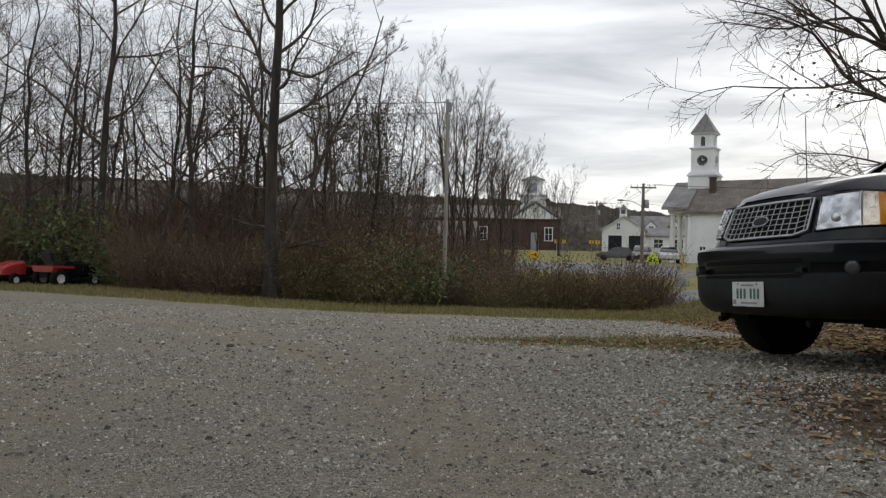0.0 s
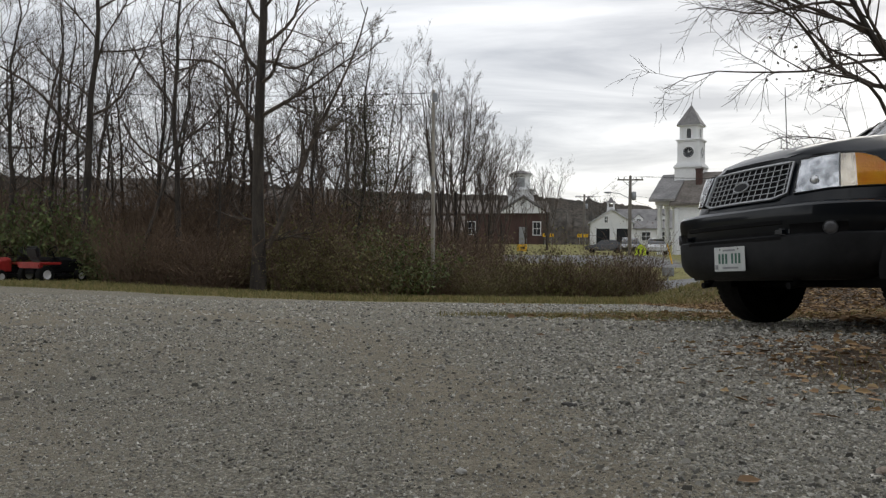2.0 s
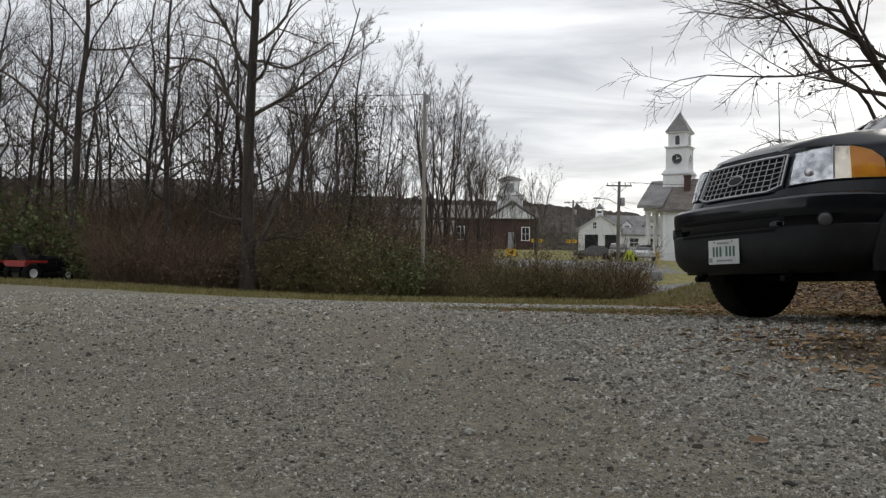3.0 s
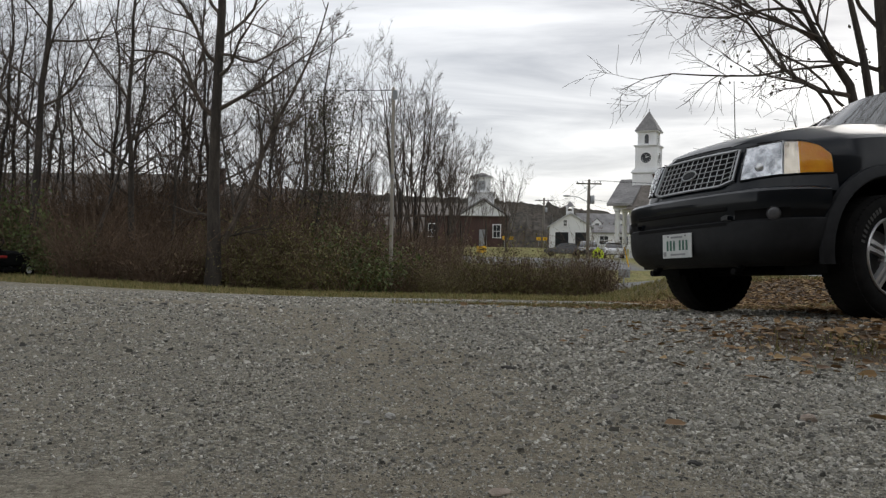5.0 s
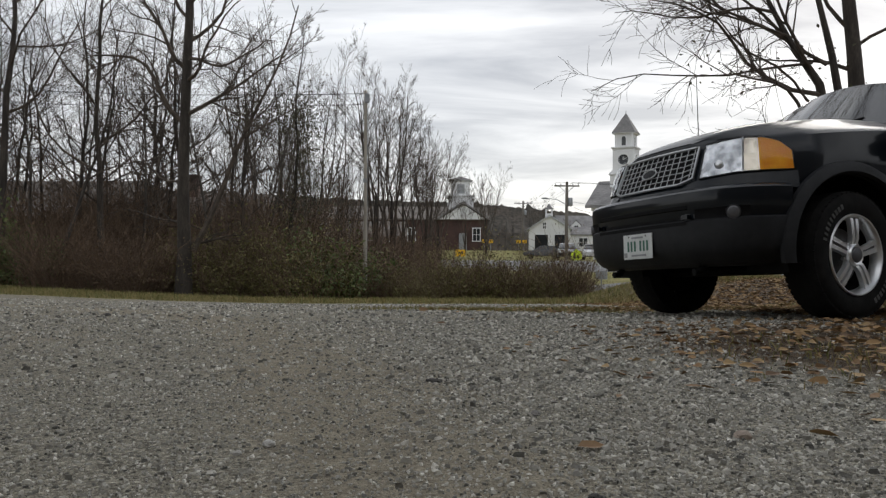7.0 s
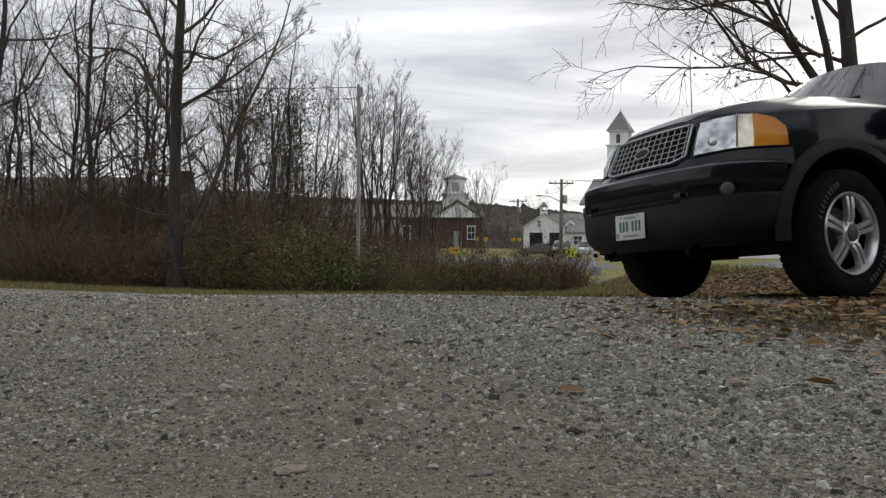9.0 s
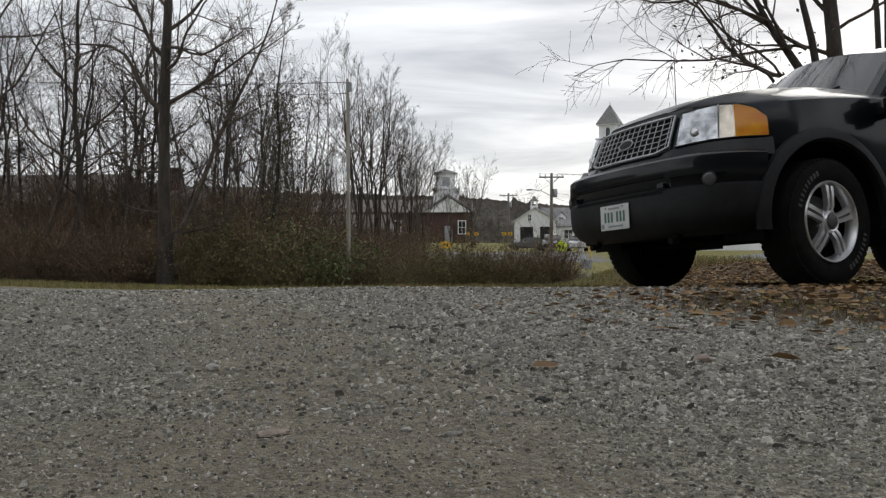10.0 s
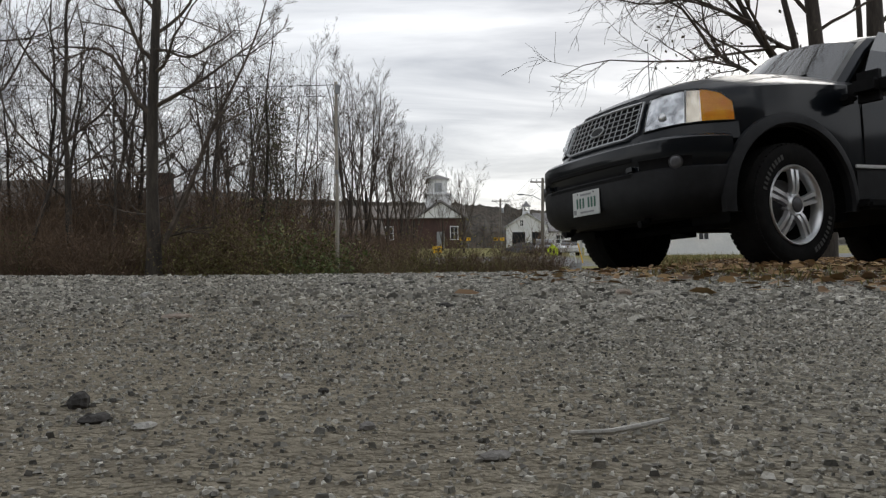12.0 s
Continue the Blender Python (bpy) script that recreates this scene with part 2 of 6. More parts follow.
# ---- mesh tools ----
class Geo:
    """Collects corners and faces for one mesh."""

    def __init__(self):
        self.v, self.f = [], []

    def add(self, vs, fs):
        n = len(self.v)
        self.v.extend(tuple(p) for p in vs)
        self.f.extend(tuple(i + n for i in q) for q in fs)
        return self

    def box(self, c, s, bev=0.0, rot=None):
        bm = bmesh.new()
        bmesh.ops.create_cube(bm, size=1)
        bmesh.ops.scale(bm, vec=s, verts=bm.verts)
        if bev:
            bmesh.ops.bevel(bm, geom=bm.edges[:], offset=bev, segments=2, affect="EDGES")
        m = Matrix.Translation(c) @ (rot.to_4x4() if rot else Matrix())
        bm.verts.index_update()
        self.add([m @ q.co for q in bm.verts], [[q.index for q in f.verts] for f in bm.faces])
        bm.free()
        return self

    def tube(self, pts, rad, n=6, caps=True):
        pts = [Vector(p) for p in pts]
        rad = list(rad) if hasattr(rad, "__len__") else [rad] * len(pts)
        vs, fs = [], []
        d0 = (pts[-1] - pts[0])
        if d0.length < (pts[1] - pts[0]).length * 1.5 and len(pts) > 6:
            u = (pts[1] - pts[0]).cross(pts[len(pts) // 3] - pts[0]).normalized()
        else:
            d0.normalize()
            u = d0.cross(Vector((0.31, 0.87, 0.2)) if abs(d0.z) > 0.9 else Vector((0, 0, 1))).normalized()
        for i, p in enumerate(pts):
            d = (pts[min(i + 1, len(pts) - 1)] - pts[max(i - 1, 0)]).normalized()
            a = (u - d * u.dot(d)).normalized()
            b = d.cross(a)
            for k in range(n):
                t = 2 * math.pi * k / n
                vs.append(p + (a * math.cos(t) + b * math.sin(t)) * rad[i])
        for i in range(len(pts) - 1):
            for k in range(n):
                k2 = (k + 1) % n
                fs.append((i * n + k, i * n + k2, (i + 1) * n + k2, (i + 1) * n + k))
        if caps:
            fs.append(tuple(range(n))[::-1])
            fs.append(tuple((len(pts) - 1) * n + k for k in range(n)))
        return self.add(vs, fs)

    def loft(self, rows, closed=False, caps=False):
        n = len(rows[0])
        fs = []
        for i in range(len(rows) - 1):
            for k in range(n if closed else n - 1):
                k2 = (k + 1) % n
                fs.append((i * n + k, i * n + k2, (i + 1) * n + k2, (i + 1) * n + k))
        if caps:
            fs.append(tuple(range(n))[::-1])
            fs.append(tuple((len(rows) - 1) * n + k for k in range(n)))
        return self.add([p for r in rows for p in r], fs)

    def prism(self, poly, a, b, axis):
        """A flat outline swept from a to b along an axis ('x', 'y', 'z')."""
        def at(p, d):
            return {"x": (d, p[0], p[1]), "y": (p[0], d, p[1]), "z": (p[0], p[1], d)}[axis]
        return self.loft([[at(p, a) for p in poly], [at(p, b) for p in poly]], True, True)

    def ball(self, c, s, nu=10, nv=6):
        rows = []
        for j in range(1, nv):
            t = math.pi * j / nv
            rows.append([(c[0] + s[0] * math.sin(t) * math.cos(2 * math.pi * k / nu), c[1] + s[1] * math.sin(t) * math.sin(2 * math.pi * k / nu), c[2] + s[2] * math.cos(t)) for k in range(nu)])
        return self.loft(rows, True, True)

    def spin(self, profile, n=48, axis="y"):
        """A ring profile of (radius, along) turned round an axis."""
        rows = []
        for k in range(n + 1):
            t = 2 * math.pi * k / n
            rows.append([(r * math.cos(t), h, r * math.sin(t)) if axis == "y" else (r * math.cos(t), r * math.sin(t), h) for r, h in profile])
        return self.loft(rows)

    def mesh(self, name, smooth=False):
        me = bpy.data.meshes.new(name)
        me.from_pydata(self.v, [], self.f)
        bm = bmesh.new()
        bm.from_mesh(me)
        if len(bm.faces) < 20000:
            bmesh.ops.remove_doubles(bm, verts=bm.verts, dist=1e-5)
            bmesh.ops.recalc_face_normals(bm, faces=bm.faces)
            bm.to_mesh(me)
        bm.free()
        if smooth:
            me.shade_smooth()
            me.set_sharp_from_angle(angle=radians(38))
        return me


def part(name, geo, material, parent=None, label="", smooth=True, kind=""):
    ob = new(name, geo.mesh(name, smooth) if isinstance(geo, Geo) else geo)
    if not ob.data.materials:
        ob.data.materials.append(M[material])
    if parent is not None:
        ob.parent = parent
    return tagged(ob, label=label, kind=kind)


def thing(name, label, category, m=None, group="", kind=""):
    ob = tagged(new(name), label, category, group, kind)
    if m is not None:
        ob.matrix_basis = m
    return ob


def sstep(a, b, x):
    t = min(1.0, max(0.0, (x - a) / (b - a)))
    return t * t * (3 - 2 * t)


def gz(x, y):
    """Height of the ground."""
    k = 0.034 + 0.022 * sstep(-12, -1, x)
    q = y - 3.4
    run = (q + math.sqrt(q * q + 1.2)) / 2 - 0.15 if y < 21 else 17.6
    z = -k * max(0.0, run)
    z *= 1 - sstep(30, 58, y)
    z *= 1 - 0.95 * sstep(3.8, 6.5, x) * sstep(5.2, 8, y) * (1 - sstep(15, 22, y))
    z += 1.05 * sstep(80, 100, y)
    z -= 0.35 * sstep(2, 9, x) * sstep(14, 30, y) * (1 - sstep(40, 62, y))
    z += 0.012 * math.sin(x * 1.7 + 1) * math.cos(y * 1.3) * (1 - sstep(3, 12, abs(y)))
    return z


# ---- ground ----
xs = sorted(set([-3000, -1200, -500, -250, -160, -110] + [-80 + 4 * i for i in range(12)] + [-32 + i for i in range(26)] + [round(-6 + 0.25 * i, 2) for i in range(56)] + [8 + i for i in range(30)] + [38 + 5 * i for i in range(12)] + [110, 160, 250, 500, 1200, 3000]))
ys = sorted(set([-3000, -1200, -400, -150, -60, -30, -20, -14, -10, -8, -6, -5] + [round(-4 + 0.2 * i, 2) for i in range(60)] + [round(8 + 0.5 * i, 2) for i in range(34)] + [25 + i for i in range(40)] + [65 + 3 * i for i in range(25)] + [150, 200, 300, 500, 1200, 3000]))
g = Geo()
g.loft([[(x, y, gz(x, y)) for x in xs] for y in ys])
ground_me = bpy.data.meshes.new("ground")
ground_me.from_pydata(g.v, [], g.f)
ground_me.shade_smooth()
ground = tagged(new("ground", ground_me), "grey crushed gravel lot with worn wheel tracks and grassy verges", "ground", kind="structure")

gm = bpy.data.materials.new("gravel_and_turf")
gm.use_nodes = True
gt = gm.node_tree
gp = gt.nodes["Principled BSDF"]
gp.inputs["Roughness"].default_value = 0.92
gp.inputs["Specular IOR Level"].default_value = 0.25


def gnode(kind, **props):
    n = gt.nodes.new(kind)
    for k, v in props.items():
        n.inputs[k].default_value = v
    return n


def gmath(op, a, b=None, clamp=False):
    n = gt.nodes.new("ShaderNodeMath")
    n.operation, n.use_clamp = op, clamp
    for i, q in enumerate((a, b)):
        if q is None:
            continue
        if isinstance(q, (int, float)):
            n.inputs[i].default_value = q
        else:
            gt.links.new(q, n.inputs[i])
    return n.outputs[0]


def gnoise(scale, detail=5.0, rough=0.55):
    n = gnode("ShaderNodeTexNoise", Scale=scale, Detail=detail, Roughness=rough)
    gt.links.new(g_co.outputs["Object"], n.inputs["Vector"])
    return n.outputs[0]


def gramp(src, stops):
    n = gt.nodes.new("ShaderNodeValToRGB")
    while len(n.color_ramp.elements) < len(stops):
        n.color_ramp.elements.new(0.5)
    for i, (q, c) in enumerate(stops):
        n.color_ramp.elements[i].position = q
        n.color_ramp.elements[i].color = (*c, 1)
    gt.links.new(src, n.inputs[0])
    return n.outputs[0]


def gmix(fac, a, b):
    n = gt.nodes.new("ShaderNodeMix")
    n.data_type = "RGBA"
    for i, q in ((0, fac), (6, a), (7, b)):
        if isinstance(q, (int, float)):
            n.inputs[i].default_value = q
        else:
            gt.links.new(q, n.inputs[i])
    return n.outputs[2]


def smooth_range(src, a, b):
    n = gt.nodes.new("ShaderNodeMapRange")
    n.interpolation_type = "SMOOTHSTEP"
    n.inputs["From Min"].default_value, n.inputs["From Max"].default_value = a, b
    gt.links.new(src, n.inputs["Value"])
    return n.outputs[0]


g_co = gt.nodes.new("ShaderNodeTexCoord")
g_sep = gt.nodes.new("ShaderNodeSeparateXYZ")
gt.links.new(g_co.outputs["Object"], g_sep.inputs[0])
gx, gy = g_sep.outputs["X"], g_sep.outputs["Y"]
# crushed stone: cells of differing tone between finer dust
cell = gnode("ShaderNodeTexVoronoi", Scale=120.0)
gt.links.new(g_co.outputs["Object"], cell.inputs["Vector"])
cell_tone = gt.nodes.new("ShaderNodeSeparateColor")
gt.links.new(cell.outputs["Color"], cell_tone.inputs[0])
pebble = gramp(cell_tone.outputs[0], [(0.0, (0.06, 0.058, 0.054)), (0.3, (0.20, 0.192, 0.175)), (0.75, (0.33, 0.317, 0.29)), (0.95, (0.50, 0.485, 0.45)), (1.0, (0.70, 0.68, 0.64))])
dust = gramp(gnoise(1.1, 6), [(0.32, (0.20, 0.19, 0.172)), (0.5, (0.255, 0.235, 0.205)), (0.7, (0.31, 0.275, 0.23))])
fine_cell = gnode("ShaderNodeTexVoronoi", Scale=330.0)
gt.links.new(g_co.outputs["Object"], fine_cell.inputs["Vector"])
fine_tone = gt.nodes.new("ShaderNodeSeparateColor")
gt.links.new(fine_cell.outputs["Color"], fine_tone.inputs[0])
grit = gramp(fine_tone.outputs[1], [(0.0, (0.07, 0.066, 0.058)), (0.5, (0.22, 0.207, 0.184)), (0.85, (0.35, 0.33, 0.295)), (1.0, (0.6, 0.575, 0.53))])
worn = smooth_range(gnoise(0.55, 4), 0.42, 0.6)
gravel = gmix(gmath("ADD", gmath("MULTIPLY", worn, 0.35), gmath("MULTIPLY", smooth_range(gx, 0.6, -1.4), 0.25)), gmix(0.55, grit, pebble), dust)
# two worn wheel tracks of brown dirt that swing across the lot
for bend_, half in ((0.55, 0.42), (-1.35, 0.5)):
    mid = gmath("ADD", gmath("MULTIPLY", gmath("MULTIPLY", gy, gy), -0.055), gmath("ADD", gmath("MULTIPLY", gy, -0.16), bend_))
    off_ = gmath("ABSOLUTE", gmath("SUBTRACT", gmath("ADD", gx, gmath("MULTIPLY", gmath("SUBTRACT", gnoise(1.4, 4), 0.5), 0.7)), mid))
    dirt = gramp(gnoise(14, 6, 0.7), [(0.3, (0.17, 0.15, 0.124)), (0.55, (0.285, 0.253, 0.208)), (0.75, (0.40, 0.365, 0.31))])
    gravel = gmix(gmath("MULTIPLY", smooth_range(off_, half, half * 0.35), 0.62), gravel, dirt)
# turf beyond the lot, its edge frayed by noise
edge = gmath("ADD", gy, gmath("MULTIPLY", gmath("SUBTRACT", gnoise(0.9, 6), 0.5), 2.2))
slant = gmath("ADD", edge, gmath("MULTIPLY", gx, 0.25))
bank = gmath("MULTIPLY", smooth_range(gx, 3.4, 5.0), smooth_range(gy, 27.0, 23.0))
turf_far = gmath("MULTIPLY", smooth_range(slant, 12.6, 13.2), gmath("SUBTRACT", 1.0, gmath("MULTIPLY", bank, 0.8)))
dx_, dy_ = gmath("SUBTRACT", gx, 3.0), gmath("SUBTRACT", gy, 6.1)
px = gmath("DIVIDE", gmath("ADD", gmath("MULTIPLY", dx_, 0.95), gmath("MULTIPLY", dy_, 0.30)), 2.9)
py = gmath("DIVIDE", gmath("SUBTRACT", gmath("MULTIPLY", dy_, 0.95), gmath("MULTIPLY", dx_, 0.33)), 0.85)
ring = gmath("ADD", gmath("MULTIPLY", px, px), gmath("MULTIPLY", py, py))
ring = gmath("ADD", ring, gmath("MULTIPLY", gmath("SUBTRACT", gnoise(1.6, 6), 0.5), 1.9))
turf_near = smooth_range(ring, 1.15, 0.7)
turf = gmath("MAXIMUM", turf_far, turf_near)
turf_tone = gramp(gnoise(2.6, 8, 0.65), [(0.3, (0.12, 0.12, 0.035)), (0.5, (0.22, 0.205, 0.065)), (0.7, (0.34, 0.27, 0.12))])
# soil and leaf litter where the car stands
qx = gmath("DIVIDE", gmath("SUBTRACT", gx, 3.3), 2.0)
qy = gmath("DIVIDE", gmath("SUBTRACT", gy, 2.1), 1.75)
soil_ring = gmath("ADD", gmath("ADD", gmath("MULTIPLY", qx, qx), gmath("MULTIPLY", qy, qy)), gmath("MULTIPLY", gmath("SUBTRACT", gnoise(1.3, 7), 0.5), 1.4))
soil = gmath("MAXIMUM", smooth_range(soil_ring, 1.1, 0.6), gmath("MULTIPLY", smooth_range(gmath("ADD", gx, gmath("MULTIPLY", gmath("SUBTRACT", gnoise(1.3, 7), 0.5), 2.4)), 3.0, 4.0), smooth_range(gy, 3.0, 4.5)))
soil_tone = gramp(gnoise(9, 7, 0.7), [(0.3, (0.045, 0.032, 0.022)), (0.5, (0.095, 0.067, 0.042)), (0.72, (0.17, 0.12, 0.072))])
# paved street beyond the brush
side = gmath("ADD", gy, gmath("MULTIPLY", gx, -0.9))
lane = gmath("MULTIPLY", smooth_range(side, 22.0, 22.5), smooth_range(side, 29.5, 29.0))
lane = gmath("MULTIPLY", lane, smooth_range(gy, 17.0, 19.0))
cross = gmath("MULTIPLY", smooth_range(gy, 46.0, 47.0), smooth_range(gy, 60.0, 59.0))
cross = gmath("MULTIPLY", cross, smooth_range(gx, 15.0, 13.0))
street = gmath("MAXIMUM", lane, cross)
street_tone = gramp(gnoise(0.7, 6), [(0.3, (0.17, 0.17, 0.175)), (0.7, (0.25, 0.25, 0.25))])
warm = gt.nodes.new("ShaderNodeVectorMath")
warm.operation = "MULTIPLY"
warm.inputs[1].default_value = (1.14, 1.105, 0.965)
gt.links.new(gravel, warm.inputs[0])
full = gmix(soil, warm.outputs[0], soil_tone)
full = gmix(turf, full, turf_tone)
full = gmix(street, full, street_tone)
gt.links.new(full, gp.inputs["Base Color"])
relief = gmath("ADD", gmath("MULTIPLY", cell.outputs["Distance"], -0.9), gmath("ADD", gnoise(130, 4), gmath("MULTIPLY", fine_cell.outputs["Distance"], -0.5)))
g_bump = gnode("ShaderNodeBump", Strength=0.9, Distance=0.012)
gt.links.new(relief, g_bump.inputs["Height"])
gt.links.new(g_bump.outputs[0], gp.inputs["Normal"])
ground_me.materials.append(gm)

# unseen board wall added behind the camera, it keeps sky light off the car's front
shade_wall_south = part("shade_wall_south", Geo().prism([(-22.0, -0.3), (20.0, -0.3), (20.0, 8.0), (-22.0, 8.0)], -8.3, -8.0, "y"), "weathered", None, smooth=False)
tagged(shade_wall_south, "unseen weathered board wall added to darken the car's front", "wall", kind="structure")
# second unseen wall, added to block the bright sky from the car's side
shade_wall_east = part("shade_wall_east", Geo().prism([(-8.0, -0.3), (7.0, -0.3), (7.0, 3.2), (-8.0, 3.2)], 14.0, 14.3, "x"), "weathered", None, smooth=False)
tagged(shade_wall_east, "unseen weathered board wall added to darken the car's side", "wall", kind="structure")


# ---- the parked sport utility vehicle ----
def curve(points, n):
    """A smooth line of n points through the given ones (Catmull-Rom)."""
    p = [Vector(q) for q in points]
    p = [p[0] * 2 - p[1]] + p + [p[-1] * 2 - p[-2]]
    out = []
    for i in range(n):
        t = i / (n - 1) * (len(p) - 3)
        k = min(int(t), len(p) - 4)
        u = t - k
        a, b, c, d = p[k:k + 4]
        out.append(0.5 * ((2 * b) + (c - a) * u + (2 * a - 5 * b + 4 * c - d) * u * u + (3 * b - a - 3 * c + d) * u ** 3))
    return out


def interp(x, pairs):
    pairs = sorted(pairs)
    return float(np.interp(x, [p[0] for p in pairs], [p[1] for p in pairs]))


BUMPER = [(0.88, 0.0), (0.876, 0.2), (0.86, 0.4), (0.825, 0.56), (0.765, 0.69), (0.68, 0.785), (0.57, 0.845), (0.455, 0.868)]
NOSE = [(0.815, 0.0), (0.805, 0.2), (0.772, 0.4), (0.725, 0.53), (0.64, 0.665), (0.53, 0.77), (0.37, 0.845)]


def plan_line(base, n):
    """A plan line for both sides, from the right over the middle to the left, with outward normals."""
    half = curve([(x, y, 0) for x, y in base], n)
    pts = [Vector((q.x, -q.y, 0)) for q in reversed(half[1:])] + half
    nor = []
    for i in range(len(pts)):
        d = pts[min(i + 1, len(pts) - 1)] - pts[max(i - 1, 0)]
        nor.append(Vector((d.y, -d.x, 0)).normalized())
    return list(zip(pts, nor))


def band(line, section):
    """A section of (outwards, height) carried along a plan line."""
    return [[(q.x + nrm.x * o, q.y + nrm.y * o, h) for o, h in section] for q, nrm in line]


def nose_point(y, h, out=0.0):
    """A point of the leaning front face at a width y and a height h."""
    line = plan_line(NOSE, 25)
    ysl = [q.y for q, _ in line]
    x = float(np.interp(y, ysl, [q.x for q, _ in line]))
    nx = float(np.interp(y, ysl, [nn.x for _, nn in line]))
    ny = float(np.interp(y, ysl, [nn.y for _, nn in line]))
    o = out - interp(abs(y), [(0.0, 0.44), (0.45, 0.42), (0.85, 0.20)]) * (h - 0.80)
    return (x + nx * o, y + ny * o, h)


def lamp_low(y):
    return interp(abs(y), [(0.40, 0.85), (0.46, 0.857), (0.65, 0.872), (0.84, 0.872)])


def lamp_high(y):
    return interp(abs(y), [(0.40, 1.062), (0.46, 1.070), (0.66, 1.086), (0.77, 1.074), (0.81, 1.05), (0.84, 0.98)])


def patch(y0, y1, low, high, out, n=14, m=6):
    return [[nose_point(y0 + (y1 - y0) * i / n, low(y0 + (y1 - y0) * i / n) + (high(y0 + (y1 - y0) * i / n) - low(y0 + (y1 - y0) * i / n)) * j / m, out(j / m) if callable(out) else out) for j in range(m + 1)] for i in range(n + 1)]


def wheel_thing(parent, name, m, side):
    w = new(name)
    w.parent = parent
    w.matrix_basis = m
    s = side
    tyre = part("tyre", Geo().spin([(0.232, 0.10 * s), (0.27, 0.118 * s), (0.33, 0.122 * s), (0.362, 0.108 * s), (0.377, 0.085 * s), (0.379, 0.0), (0.377, -0.085 * s), (0.36, -0.11 * s), (0.30, -0.12 * s), (0.232, -0.10 * s), (0.225, 0.0), (0.232, 0.10 * s)], 64), "tyre", w, "worn black tyre")
    # tread blocks along both shoulders
    t = Geo()
    for k in range(56):
        a = 2 * math.pi * k / 56
        for off, sh, rt in ((0.085, 0.0, 0.3655), (0.028, 0.5, 0.3735), (-0.028, 0.0, 0.3735), (-0.085, 0.5, 0.3655)):
            aa = a + sh * 2 * math.pi / 56
            t.box((rt * math.cos(aa), off, rt * math.sin(aa)), (0.013, 0.046, 0.031), rot=Euler((0, -aa, 0)).to_matrix())
    part("tread", t, "tyre", w, smooth=False, kind="stuff")
    rng = random.Random(4)
    for start, count in ((0.3, 9), (3.4, 9)):
        for k in range(count):
            a = start + k * 0.105
            part("sidewall_bar", Geo().box((0.302 * math.cos(a), 0.1225 * s, 0.302 * math.sin(a)), (0.03, 0.003, rng.uniform(0.012, 0.022)), rot=Euler((0, -a, 0)).to_matrix()), "tyre_letter", w, smooth=False)
    part("rim", Geo().spin([(0.242, 0.108 * s), (0.237, 0.118 * s), (0.230, 0.117 * s), (0.224, 0.105 * s), (0.214, 0.085 * s), (0.208, 0.05 * s)], 56), "chrome", w, "polished alloy rim")
    part("brake_disc", Geo().spin([(0.0, 0.0), (0.165, 0.0), (0.165, -0.02 * s), (0.0, -0.02 * s)], 40), "alloy_shade", w)
    # barrel blacked and closed by an added disc, so the inside looks shaded
    part("barrel_dark_cover", Geo().spin([(0.208, 0.05 * s), (0.202, -0.09 * s), (0.0, -0.10 * s)], 40), "black", w)
    for k in range(5):
        a = math.pi / 2 + 0.06 + 2 * math.pi * k / 5
        sp = Geo()
        d = Vector((math.cos(a), 0, math.sin(a)))
        q = Vector((-math.sin(a), 0, math.cos(a)))
        for off in (-1, 1):
            rows = []
            for r, y, hw in ((0.05, 0.095, 0.0135), (0.10, 0.108, 0.0135), (0.16, 0.105, 0.0145), (0.216, 0.098, 0.0165)):
                c = d * r + q * off * (0.0165 + 0.006 * (r - 0.05) / 0.16)
                rows.append([c + q * hw * 0.95 + Vector((0, (y - 0.03) * s, 0)), c + q * hw * 0.8 + Vector((0, y * s, 0)), c - q * hw * 0.8 + Vector((0, y * s, 0)), c - q * hw * 0.95 + Vector((0, (y - 0.03) * s, 0))])
            sp.loft(rows, True, True)
        spoke = part("spoke", sp, "chrome", w, "bright double spoke")
        web = Geo().loft([[d * r + q * hw + Vector((0, 0.088 * s, 0)), d * r - q * hw + Vector((0, 0.088 * s, 0)), d * r - q * hw + Vector((0, 0.07 * s, 0)), d * r + q * hw + Vector((0, 0.07 * s, 0))] for r, hw in ((0.05, 0.014), (0.21, 0.017))], True, True)
        part("spoke_web", web, "alloy_shade", w, smooth=False)
    part("hub_cap", Geo().spin([(0.0, 0.122 * s), (0.03, 0.122 * s), (0.043, 0.118 * s), (0.047, 0.10 * s), (0.062, 0.098 * s), (0.066, 0.07 * s)], 32), "alloy_shade", w, "dark hub cap with a bright ring")
    part("hub_ring", Geo().spin([(0.047, 0.112 * s), (0.057, 0.116 * s), (0.066, 0.104 * s), (0.067, 0.08 * s)], 32), "chrome", w)
    for k in range(5):
        a = math.pi / 2 + 0.06 + math.pi / 5 + 2 * math.pi * k / 5
        part("lug_nut", Geo().spin([(0, 0.10 * s), (0.009, 0.10 * s), (0.011, 0.08 * s)], 8), "chrome", w).location = (0.078 * math.cos(a), -0.012 * s, 0.078 * math.sin(a))
    return w


